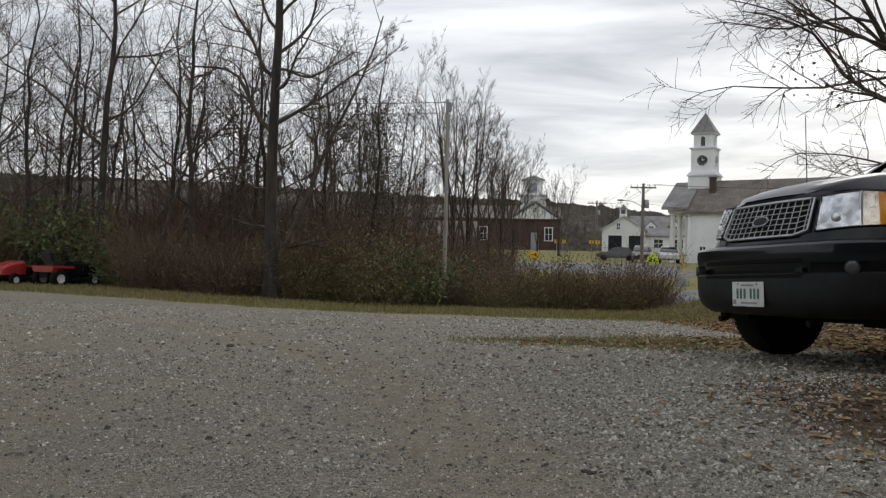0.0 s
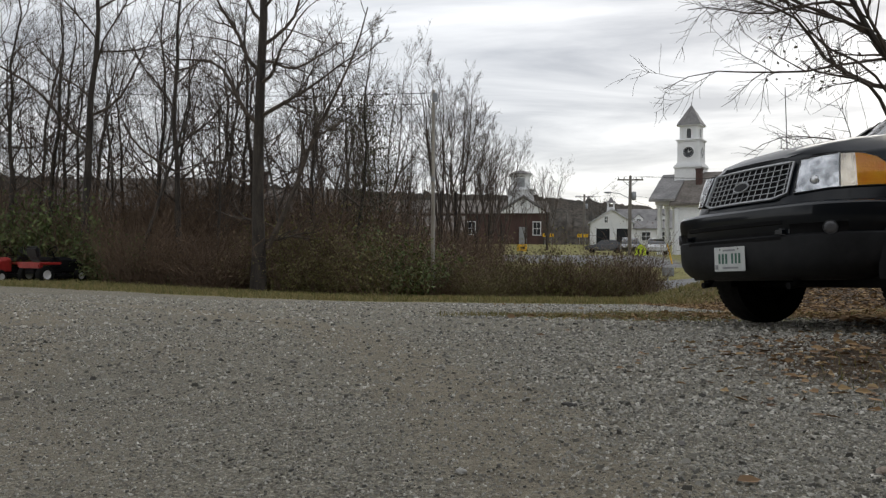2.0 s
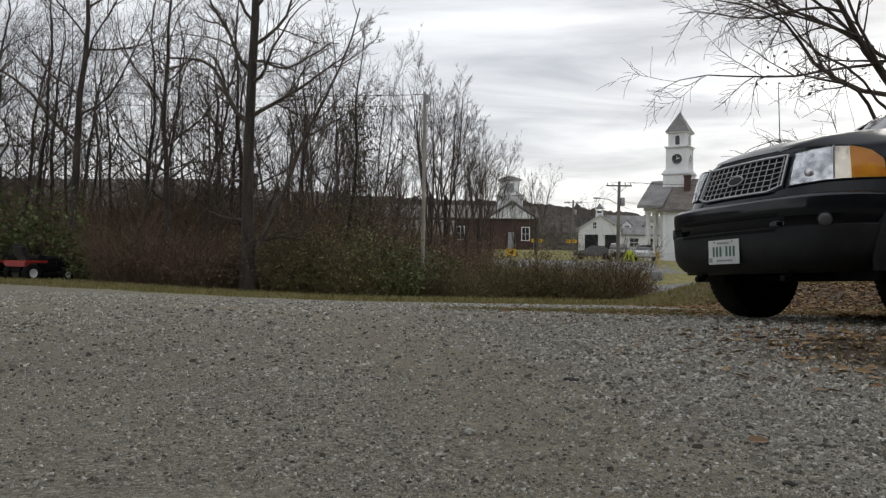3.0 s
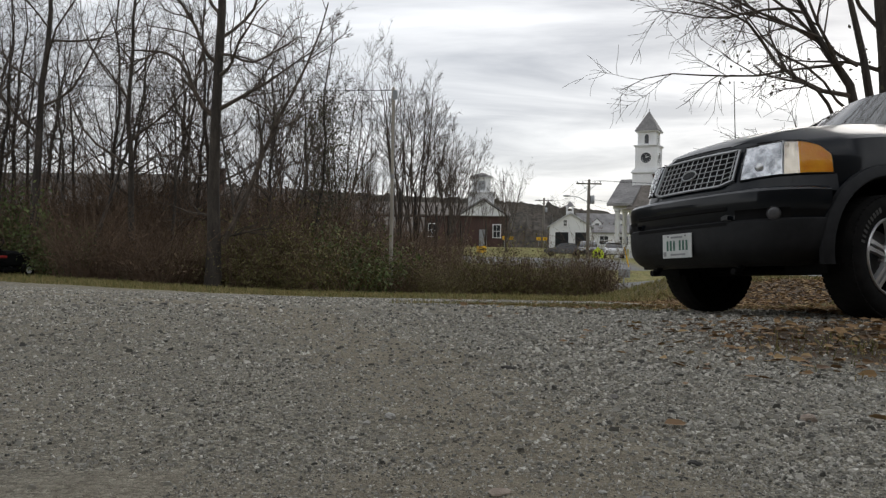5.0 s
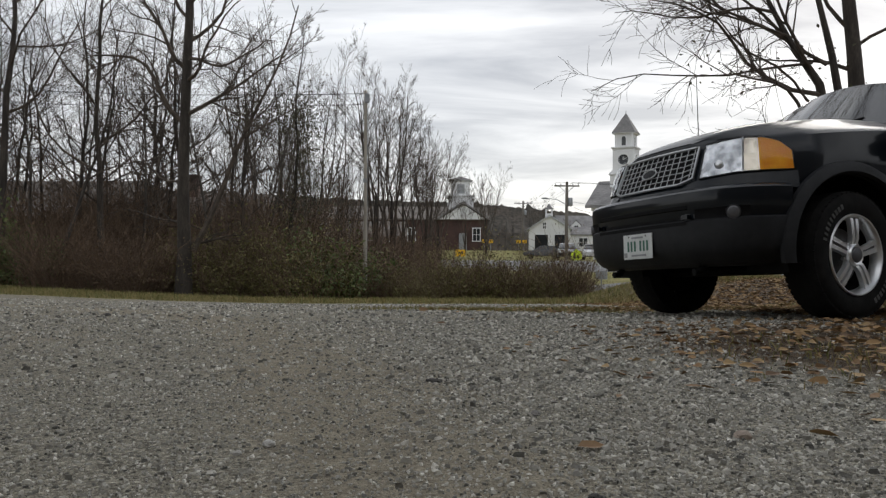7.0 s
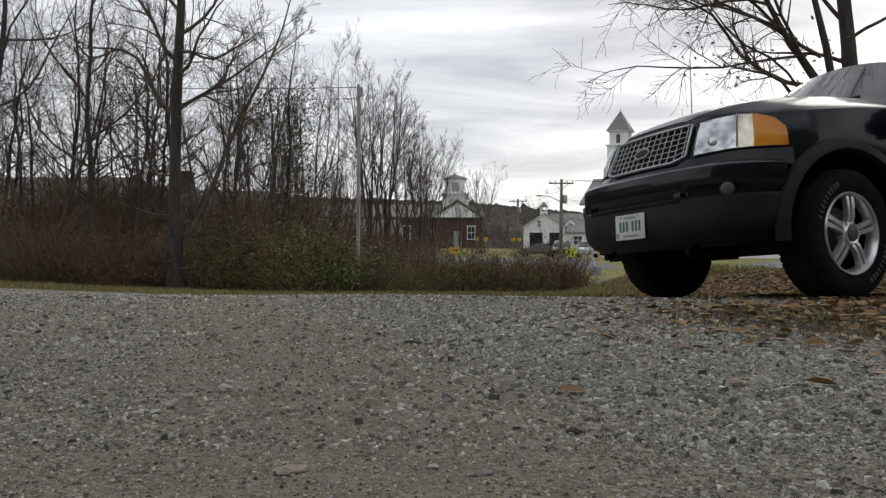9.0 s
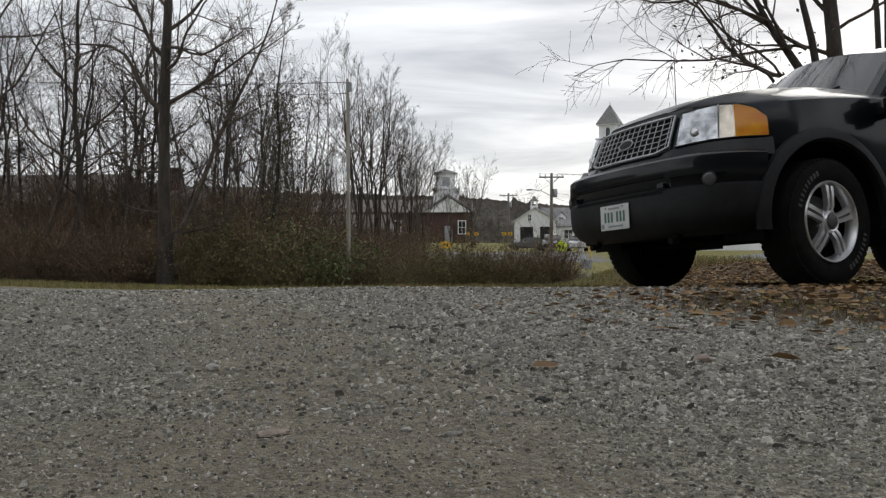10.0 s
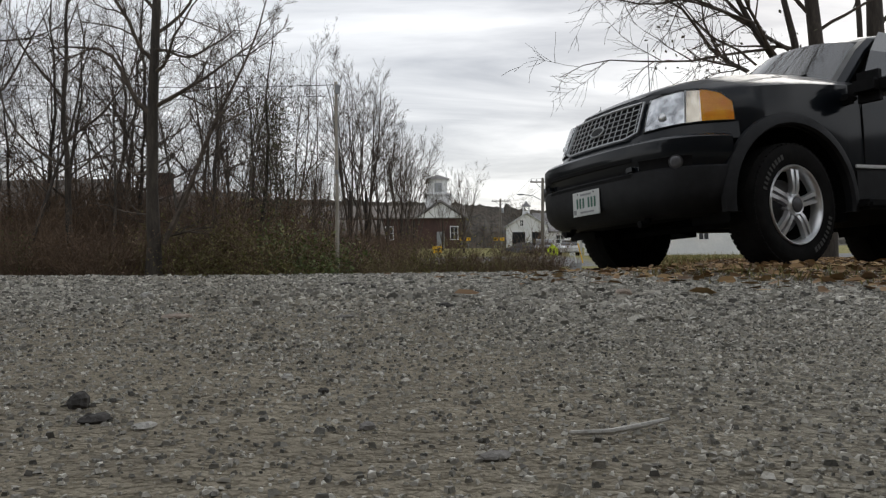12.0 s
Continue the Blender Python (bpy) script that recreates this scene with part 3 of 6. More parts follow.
def build_suv(m):
    car = thing("sport_utility_vehicle", "dark green sport utility vehicle with grey lower cladding parked on leaves", "car", m)
    AX, AR = (0.0, -2.888), 0.475

    def sill(x):
        z = 0.80 if x > 0.474 else 0.40
        for a in AX:
            if abs(x - a) < AR:
                z = max(0, 0.372 + math.sqrt(AR * AR - (x - a) ** 2))
        return z
    # body shell: cross sections from the nose to the tail
    st = [0.66, 0.63, 0.6, 0.54, 0.49, 0.4749] + [AR * math.cos(math.pi * k / 20) for k in range(1, 20)] + [-0.4749, -0.5, -0.6, -0.8, -1.2, -1.7, -2.2, -2.4129] + [-2.888 + AR * math.cos(math.pi * k / 20) for k in range(1, 20)] + [-3.364, -3.42, -3.6, -3.8, -3.9]
    rows = []
    for x in st:
        w = interp(x, [(0.70, 0.42), (0.66, 0.40), (0.63, 0.46), (0.6, 0.53), (0.54, 0.63), (0.49, 0.69), (0.40, 0.755), (0.3, 0.808), (0.2, 0.838), (0.0, 0.86), (-0.5, 0.865), (-3.3, 0.865), (-3.7, 0.84), (-3.9, 0.80)])
        hc = interp(x, [(0.70, 1.085), (0.64, 1.125), (0.577, 1.16), (0.45, 1.205), (0.3, 1.236), (0.05, 1.262), (-0.25, 1.276), (-0.5, 1.272), (-0.8, 1.235), (-3.9, 1.16)])
        hs = interp(x, [(0.70, 1.072), (0.6, 1.085), (0.45, 1.095), (0.2, 1.118), (-0.2, 1.15), (-0.6, 1.165), (-0.9, 1.14), (-3.9, 1.13)])
        zb = sill(x)
        if x in (0.4749,):
            zb = 0.42
        nose_low = interp(x, [(0.36, 0.0), (0.4748, 0.0), (0.4749, 0.80), (0.54, 0.86), (0.62, 1.0), (0.70, 1.055)])
        zb = max(zb, nose_low)
        swell = interp(x, [(0.08, 0.0), (0.3, 0.022), (0.44, 0.045), (0.474, 0.045), (0.475, 0.0)])
        low = [(w - 0.012 + swell, zb), (w + swell, zb + 0.02), (w + 0.004 + swell, zb + (0.98 - zb) * 0.4 if zb < 0.95 else zb + 0.02), (w + swell * 0.6, max(0.98, zb + 0.021))]
        top = [(w - 0.012, hs - 0.03), (w - 0.05, hs), (w - 0.13, hs + 0.03), (w * 0.74, hs + (hc - hs) * 0.68), (w * 0.5, hs + (hc - hs) * 0.9), (w * 0.25, hs + (hc - hs) * 0.97)]
        half = low + top
        rows.append([(x, -y, z) for y, z in half] + [(x, 0, hc)] + [(x, y, z) for y, z in reversed(half)])
    body = part("body", Geo().loft(rows, caps=True), "paint_dark", car, "glossy dark green painted body shell")
    # dark underside and wheel wells
    u = Geo()
    u.box((-1.44, 0, 0.46), (1.95, 1.62, 0.2), 0.03)
    u.box((0.05, 0, 0.58), (0.9, 1.16, 0.36), 0.04)
    u.box((0.52, 0, 0.45), (0.3, 1.3, 0.24), 0.03)
    u.box((-3.45, 0, 0.55), (0.8, 1.5, 0.3), 0.03)
    u.tube([(0, -0.72, 0.37), (0, 0.72, 0.37)], 0.045, 10)
    u.tube([(0.15, -0.6, 0.30), (0.15, 0.6, 0.30)], 0.03, 8)
    u.tube([(-2.888, -0.72, 0.37), (-2.888, 0.72, 0.37)], 0.06, 10)
    part("underbody", u, "black", car)
    for a in AX:
        for s in (-1, 1):
            part("wheel_well", Geo().loft([[(a + 0.482 * math.cos(t), s * 0.84, 0.372 + 0.482 * math.sin(t)), (a + 0.482 * math.cos(t), s * 0.52, 0.372 + 0.482 * math.sin(t)), (a, s * 0.5, 0.372)] for t in [math.pi * (k / 24) - 0.2 * (1 - k / 12) for k in range(25)]]), "black", car)
            fl = []
            for k in range(31):
                t = -0.38 + (math.pi + 0.76) * k / 30
                row = []
                for rr, yy in ((0.468, 0.835), (0.465, 0.885), (0.478, 0.902), (0.51, 0.897), (0.54, 0.88), (0.543, 0.85)):
                    rr2 = rr + 0.012 * math.sin(t)
                    row.append((a + rr2 * math.cos(t), s * yy, max(0.33, 0.372 + rr2 * math.sin(t))))
                fl.append(row)
            part("fender_flare", Geo().loft(fl), "cladding", car, "grey plastic wheel arch flare")
    # front bumper: painted upper band, black strips for the openings' shade, grey lower cladding
    line = plan_line(BUMPER, 22)
    bump = part("front_bumper", Geo().loft(band(line, [(-0.16, 0.80), (-0.05, 0.795), (-0.012, 0.786), (0.008, 0.768), (0.012, 0.73), (0.008, 0.68), (0.0, 0.64), (-0.010, 0.605), (-0.03, 0.60)])), "paint_dark", car, "painted upper bumper")
    # the intake's shade is a black strip with a shallow groove
    part("intake_shade_strip", Geo().loft(band([(q, nn) for q, nn in line if abs(q.y) < 0.47], [(0.0, 0.70), (0.0135, 0.692), (0.012, 0.67), (-0.004, 0.66), (-0.004, 0.60), (0.016, 0.594), (0.016, 0.575), (0.0, 0.57)])), "black", bump, "black grooved strip standing for the shaded air intake")
    part("bumper_cladding", Geo().loft(band(line, [(-0.05, 0.607), (0.0, 0.604), (0.012, 0.594), (0.014, 0.575), (0.012, 0.50), (0.006, 0.44), (-0.012, 0.40), (-0.05, 0.36), (-0.10, 0.335), (-0.22, 0.325)])), "cladding", bump, "grey textured plastic lower bumper")
    for s in (-1, 1):
        sub = [(q, nn) for q, nn in line if 0.50 < q.y * s < 0.80]
        # black sheet just proud of the paint, in place of a shaded recess
        part("fog_shade_strip", Geo().loft(band(sub, [(0.0, 0.672), (0.0115, 0.664), (0.004, 0.65), (-0.002, 0.61), (0.0, 0.60)])), "black", bump, "black strip standing for the shaded fog lamp recess")
        lx, ly = 0.748, 0.726 * s
        fog = new("fog_lamp")
        fog.parent = bump
        fog.matrix_basis = pose(lx, ly, 0.632, 0, 0, -90 + 42 * s)
        part("lamp_bowl", Geo().spin([(0.0, -0.03), (0.028, -0.02), (0.036, 0.008), (0.039, 0.011), (0.041, 0.006), (0.041, -0.04)], 24), "alloy_shade", fog, "bright lamp bowl")
        part("bumper_horn", Geo().box((0.846, 0.455 * s, 0.622), (0.07, 0.10, 0.085), 0.03, Euler((0, 0, 0.22 * s)).to_matrix()), "paint_dark", bump, "rounded bumper horn")
        part("lamp_lens", Geo().spin([(0.0, 0.012), (0.018, 0.014), (0.030, 0.011), (0.036, 0.007)], 24), "alloy_shade", fog, "dull round lens")
    for y in (-0.42, 0.42):
        part("tow_hook", Geo().tube([(0.70, y, 0.36), (0.74, y, 0.30), (0.79, y, 0.295)], 0.022, 8), "black", car)
    # number plate with plain bars
    plate = part("number_plate", Geo().box((0.897, 0.018, 0.472), (0.006, 0.305, 0.16), 0.002), "plate_white", bump, "weathered pale number plate with dark bars", smooth=False)
    for y in (-0.097, -0.062, -0.027, 0.033, 0.068, 0.103):
        part("plate_bar", Geo().box((0.901, 0.018 + y, 0.475), (0.003, 0.019, 0.066), 0.001), "plate_green", plate, smooth=False)
    for y, z, w, h in ((0.018, 0.53, 0.12, 0.012), (0.03, 0.415, 0.15, 0.012), (-0.11, 0.42, 0.03, 0.03)):
        part("plate_small_bar", Geo().box((0.901, y, z), (0.003, w, h)), "metal_grey", plate, smooth=False)
    for s in (-1, 1):
        part("plate_screw", Geo().ball((0.901, 0.018 + 0.09 * s, 0.537), (0.004, 0.006, 0.006)), "alloy_shade", plate)
    # front face, grille and lamps
    part("nose_panel", Geo().loft([[nose_point(y, z, -0.006) for z in (0.76, 0.80, 0.86, 0.92, 0.98, 1.04, 1.07, 1.08)] + [(nose_point(y, 1.08, -0.03)[0] - 0.03, y * 0.985, 1.083)] for y in [-0.435 + 0.87 * i / 30 for i in range(31)]]), "paint_dark", car, "painted nose panel")
    low_g = lambda y: 0.842 + 0.03 * max(0, abs(y) - 0.31) / 0.1
    high_g = lambda y: 1.058
    grille = part("grille", Geo().loft(patch(-0.396, 0.396, low_g, high_g, 0.002, 20, 4)), "black", car, "black grille with a pale square mesh")
    for k in range(14):
        y = -0.373 + 0.746 * k / 13
        part("grille_bar", Geo().tube([nose_point(y, low_g(y) + (high_g(y) - low_g(y)) * j / 3, 0.010) for j in range(4)], 0.0030, 5), "grille_metal", grille)
    for k in range(1, 6):
        f = k / 6
        part("grille_bar", Geo().tube([nose_point(y, low_g(y) + (high_g(y) - low_g(y)) * f, 0.012) for y in [-0.39 + 0.78 * i / 20 for i in range(21)]], 0.0030, 5), "grille_metal", grille)
    loop = [(-0.402 + 0.804 * i / 24, "l") for i in range(25)] + [(0.402 - 0.804 * i / 24, "h") for i in range(25)]
    ring = [Vector(nose_point(y, low_g(y) - 0.004 if e == "l" else high_g(y) + 0.006, 0.012)) for y, e in loop]
    part("grille_surround", Geo().tube(ring + [ring[0], ring[1]], 0.0095, 6, False), "grille_metal", grille, "satin metal surround")
    oval = []
    for k in range(33):
        a = 2 * math.pi * k / 32
        oval.append(nose_point(0.072 * math.cos(a), 0.945 + 0.031 * math.sin(a), 0.024))
    emblem = part("emblem", Geo().add([nose_point(0, 0.945, 0.03)] + oval, [(0, i + 1, i + 2) for i in range(32)]), "cladding", grille, "plain dark oval emblem")
    part("emblem_rim", Geo().tube(oval, 0.0055, 6, False), "grille_metal", emblem)
    for s in (-1, 1):
        lamp = new("headlamp")
        lamp.parent = car
        ya, yb, yc = 0.45 * s, 0.678 * s, 0.836 * s
        part("lamp_housing", Geo().loft(patch(ya - 0.012 * s, yc + 0.004 * s, lambda y: lamp_low(y) - 0.010, lambda y: lamp_high(y) + 0.010, -0.001, 20)), "black", lamp)
        part("lamp_reflector", Geo().loft(patch(ya, yb, lambda y: lamp_low(y) + 0.004, lamp_high, lambda t: 0.003 + 0.002 * math.sin(math.pi * t), 16, 8)), "reflector", lamp, "faceted mirror reflector")
        bx, by, bz = nose_point(0.56 * s, 0.93, 0.006)
        part("lamp_bulb", Geo().ball((bx, by, bz), (0.02, 0.032, 0.03), 12, 8), "chrome", lamp)
        cell = [lambda y: lamp_low(y) + 0.004, lamp_high]
        part("marker_reflector", Geo().loft(patch(yb + 0.006 * s, yb + 0.070 * s, cell[0], cell[1], 0.004, 6)), "marker", lamp, "pale marker reflector")
        part("turn_signal", Geo().loft(patch(yb + 0.070 * s, yc, cell[0], lambda y: lamp_high(y) - 0.002, 0.005, 10)), "amber", lamp, "amber turn signal")
        part("lamp_divider", Geo().tube([nose_point(yb + 0.003 * s, lamp_low(yb) + (lamp_high(yb) - lamp_low(yb)) * j / 5, 0.012) for j in range(6)], 0.005, 6), "grille_metal", lamp)
        edge = [nose_point(ya + (yc - ya) * i / 16, lamp_low(ya + (yc - ya) * i / 16), 0.010) for i in range(17)] + [nose_point(yc - (yc - ya) * i / 16, lamp_high(yc - (yc - ya) * i / 16), 0.010) for i in range(17)]
        part("lamp_seal", Geo().tube(edge + [edge[0]], 0.004, 5, False), "cladding", lamp)
        part("lamp_skirt", Geo().loft(patch(0.36 * s, 0.845 * s, lambda y: 0.765, lambda y: lamp_low(y) - 0.006, 0.0, 16, 3)), "paint_dark", lamp, "painted strip under the lamp")
        lens_o = part("lamp_lens", Geo().loft(patch(ya, yc, lambda y: lamp_low(y) + 0.001, lamp_high, lambda t: 0.014 + 0.008 * math.sin(math.pi * t), 20, 8)), "lens", lamp, "clear plastic lens")
        lens_o.visible_shadow = False
    # hood shut lines
    for s in (-1, 1):
        part("hood_gap", Geo().tube([(x, s * interp(x, [(0.62, 0.47), (0.4, 0.645), (0, 0.715), (-0.6, 0.72)]), interp(x, [(0.62, 1.099), (0.45, 1.113), (0.2, 1.131), (-0.2, 1.162), (-0.6, 1.18)]) - 0.004) for x in (0.62, 0.5, 0.4, 0.2, 0, -0.2, -0.4, -0.6)], 0.0035, 5), "black", car)
    # cabin
    A0, A1 = (-0.56, 0.735, 1.15), (-1.00, 0.60, 1.52)
    roof = []
    for x, w, h in ((-0.98, 0.60, 1.55), (-1.12, 0.60, 1.60), (-1.7, 0.61, 1.69), (-2.6, 0.61, 1.71), (-3.3, 0.60, 1.70), (-3.6, 0.57, 1.66)):
        roof.append([(x, -w - 0.03, h - 0.055), (x, -w, h - 0.02), (x, -w * 0.6, h + 0.04), (x, 0, h + 0.06), (x, w * 0.6, h + 0.04), (x, w, h - 0.02), (x, w + 0.03, h - 0.055)])
    part("roof", Geo().loft(roof), "paint_dark", car)
    ws = []
    for j in range(9):
        f = j / 8
        ws.append([(A0[0] + (A1[0] - A0[0]) * f + 0.10 * (1 - (k / 8 - 1) ** 2 if k <= 16 else 0) * (1 - 0.3 * f), (k / 8 - 1) * (A0[1] + (A1[1] - A0[1]) * f), 1.17 + (1.53 - 1.17) * f + 0.10 * (1 - (k / 8 - 1) ** 2)) for k in range(17)])
    part("windshield", Geo().loft(ws), "tint", car, "dark reflecting windshield")
    for s in (-1, 1):
        part("a_pillar", Geo().loft([[(x + 0.045, s * (w - 0.035), h), (x + 0.03, s * (w + 0.012), h + 0.005), (x - 0.03, s * (w + 0.024), h), (x - 0.07, s * (w + 0.01), h - 0.01)] for x, w, h in ((-0.50, 0.775, 1.12), (-0.66, 0.735, 1.26), (-0.86, 0.675, 1.43), (-1.04, 0.625, 1.545))]), "paint_dark", car)
        belt, top = 1.12, 1.60
        for x0, x1, t0, t1 in ((-0.66, -1.60, -1.12, -1.60), (-1.70, -2.50, -1.70, -2.45), (-2.62, -3.55, -2.58, -3.40)):
            part("side_window", Geo().loft([[(x0, s * 0.838, belt), (x1, s * 0.838, belt)], [((x0 + t0) / 2, s * 0.75, 1.42), ((x1 + t1) / 2, s * 0.75, 1.42)], [(t0, s * 0.645, top), (t1, s * 0.645, top)]]), "tint", car, smooth=False)
        for xa in (-1.65, -2.55, -3.58):
            part("pillar", Geo().loft([[(xa + 0.07, s * 0.842, 1.08), (xa - 0.08, s * 0.842, 1.08)], [(xa + 0.05, s * 0.755, 1.42), (xa - 0.06, s * 0.755, 1.42)], [(xa + 0.05, s * 0.648, 1.62), (xa - 0.06, s * 0.648, 1.62)]]), "black", car)
        part("cabin_side", Geo().loft([[(-0.6, s * 0.80, 1.09), (-3.7, s * 0.80, 1.09)], [(-1.2, s * 0.60, 1.60), (-3.5, s * 0.60, 1.66)]]), "black", car)
        part("window_trim", Geo().box((-2.1, s * 0.848, 1.095), (2.9, 0.02, 0.022), 0.005), "black", car)
        mirror = new("wing_mirror")
        mirror.parent = car
        mirror.matrix_basis = pose(-0.52, s * 1.01, 1.085, 0, 0, 12 * s)
        part("mirror_shell", Geo().box((0, 0, 0), (0.16, 0.25, 0.19), 0.06), "black", mirror, "black plastic mirror shell")
        part("mirror_glass", Geo().box((-0.071, 0, 0), (0.004, 0.19, 0.12), 0.001), "chrome", mirror)
        part("mirror_arm", Geo().box((0.0, -0.14 * s, -0.05), (0.09, 0.10, 0.06), 0.02), "black", mirror)
        # door cuts, side cladding and running board
        for xa in (-0.62, -1.66, -2.42):
            part("door_gap", Geo().tube([(xa, s * 0.868, 1.07), (xa, s * 0.871, 0.8), (xa, s * 0.868, 0.52)], 0.004, 5), "black", car)
        part("side_cladding", Geo().box((-1.44, s * 0.872, 0.50), (1.86, 0.03, 0.20), 0.012), "cladding", car, "grey plastic door cladding")
        part("cladding_strip", Geo().box((-1.44, s * 0.888, 0.615), (1.86, 0.012, 0.022), 0.004), "chrome", car, "bright side strip")
        part("running_board", Geo().box((-1.44, s * 0.90, 0.37), (1.9, 0.18, 0.06), 0.02), "black", car)
        for xa in (-1.45, -2.3):
            part("door_handle", Geo().box((xa, s * 0.883, 0.96), (0.2, 0.03, 0.035), 0.012), "paint_dark", car)
    part("rear_glass", Geo().loft([[(-3.72, -0.62, 1.12), (-3.72, 0.62, 1.12)], [(-3.56, -0.55, 1.62), (-3.56, 0.55, 1.62)]]), "tint", car)
    part("rear_bumper", Geo().box((-3.92, 0, 0.60), (0.16, 1.66, 0.28), 0.05), "cladding", car)
    part("antenna", Geo().tube([(-0.25, -0.72, 1.12), (-0.25, -0.72, 1.17), (-0.255, -0.72, 1.86)], [0.012, 0.0045, 0.0032], 6), "wire", car, "thin whip antenna")
    for y in (-0.3, 0.3):
        part("wiper", Geo().tube([(-0.47, y - 0.25, 1.245), (-0.50, y + 0.0, 1.265), (-0.54, y + 0.24, 1.285)], 0.009, 5), "black", car)
    steer = 6
    wheel_thing(car, "wheel", pose(0, 0.765, 0.372, 0, 0, steer), 1)
    wheel_thing(car, "wheel", pose(0, -0.765, 0.372, 0, 0, steer), -1)
    wheel_thing(car, "wheel", pose(-2.888, 0.765, 0.372), 1)
    wheel_thing(car, "wheel", pose(-2.888, -0.765, 0.372), -1)
    return car


suv = build_suv(pose(2.838, 4.095, -0.043, 2.75, 0.63, -160.55))


# ---- village ----
def window_at(parent, x, y, z, w, h, yaw=0.0, panes=True):
    """A sash window, proud of a wall that faces along its own -y."""
    win = new("window")
    win.parent = parent
    win.matrix_basis = pose(x, y, z, 0, 0, yaw)
    part("pane", Geo().box((0, 0, 0), (w, 0.04, h)), "dark_glass", win, smooth=False)
    fr = Geo()
    for c, s in (((0, -0.03, h / 2), (w + 0.2, 0.06, 0.12)), ((0, -0.03, -h / 2), (w + 0.24, 0.08, 0.10)), ((-w / 2, -0.03, 0), (0.11, 0.06, h)), ((w / 2, -0.03, 0), (0.11, 0.06, h)), ((0, -0.025, 0), (w, 0.05, 0.06))):
        fr.box(c, s)
    if panes:
        fr.box((0, -0.025, 0), (0.05, 0.05, h))
    part("window_frame", fr, "white_trim", win, smooth=False)
    return win


def clapboards(parent, x0, x1, z0, z1, y, step, name="clapboard"):
    """Overlapping boards on a wall that faces -y, in one mesh."""
    c = Geo()
    k = 0
    while z0 + k * step < z1:
        a = z0 + k * step
        c.prism([(y, a + step), (y, a), (y - 0.035, a), (y - 0.012, a + step)], x0, x1, "x")
        k += 1
    return part(name, c, "white_paint", parent, smooth=False, kind="stuff")


def gable(parent, x0, x1, y0, y1, z0, eave, ridge, wall, roof, along="y", over=0.5, thick=0.22):
    """A gabled block: wall and roof."""
    w = Geo()
    if along == "y":
        xm = (x0 + x1) / 2
        w.prism([(x0, z0), (x1, z0), (x1, eave), (xm, ridge), (x0, eave)], y0, y1, "y")
        r = Geo()
        for s in (-1, 1):
            xe = xm + s * ((x1 - x0) / 2 + over)
            drop = (ridge - eave) / ((x1 - x0) / 2) * over
            r.prism([(xm, ridge + 0.02), (xe, eave - drop + 0.02), (xe, eave - drop + thick), (xm, ridge + thick + 0.05)], y0 - over, y1 + over, "y")
    else:
        ym = (y0 + y1) / 2
        w.prism([(y0, z0), (y1, z0), (y1, eave), (ym, ridge), (y0, eave)], x0, x1, "x")
        r = Geo()
        for s in (-1, 1):
            ye = ym + s * ((y1 - y0) / 2 + over)
            drop = (ridge - eave) / ((y1 - y0) / 2) * over
            r.prism([(ym, ridge + 0.02), (ye, eave - drop + 0.02), (ye, eave - drop + thick), (ym, ridge + thick + 0.05)], x0 - over, x1 + over, "x")
    part("wall", w, wall, parent, smooth=False)
    part("roof", r, roof, parent, smooth=False)


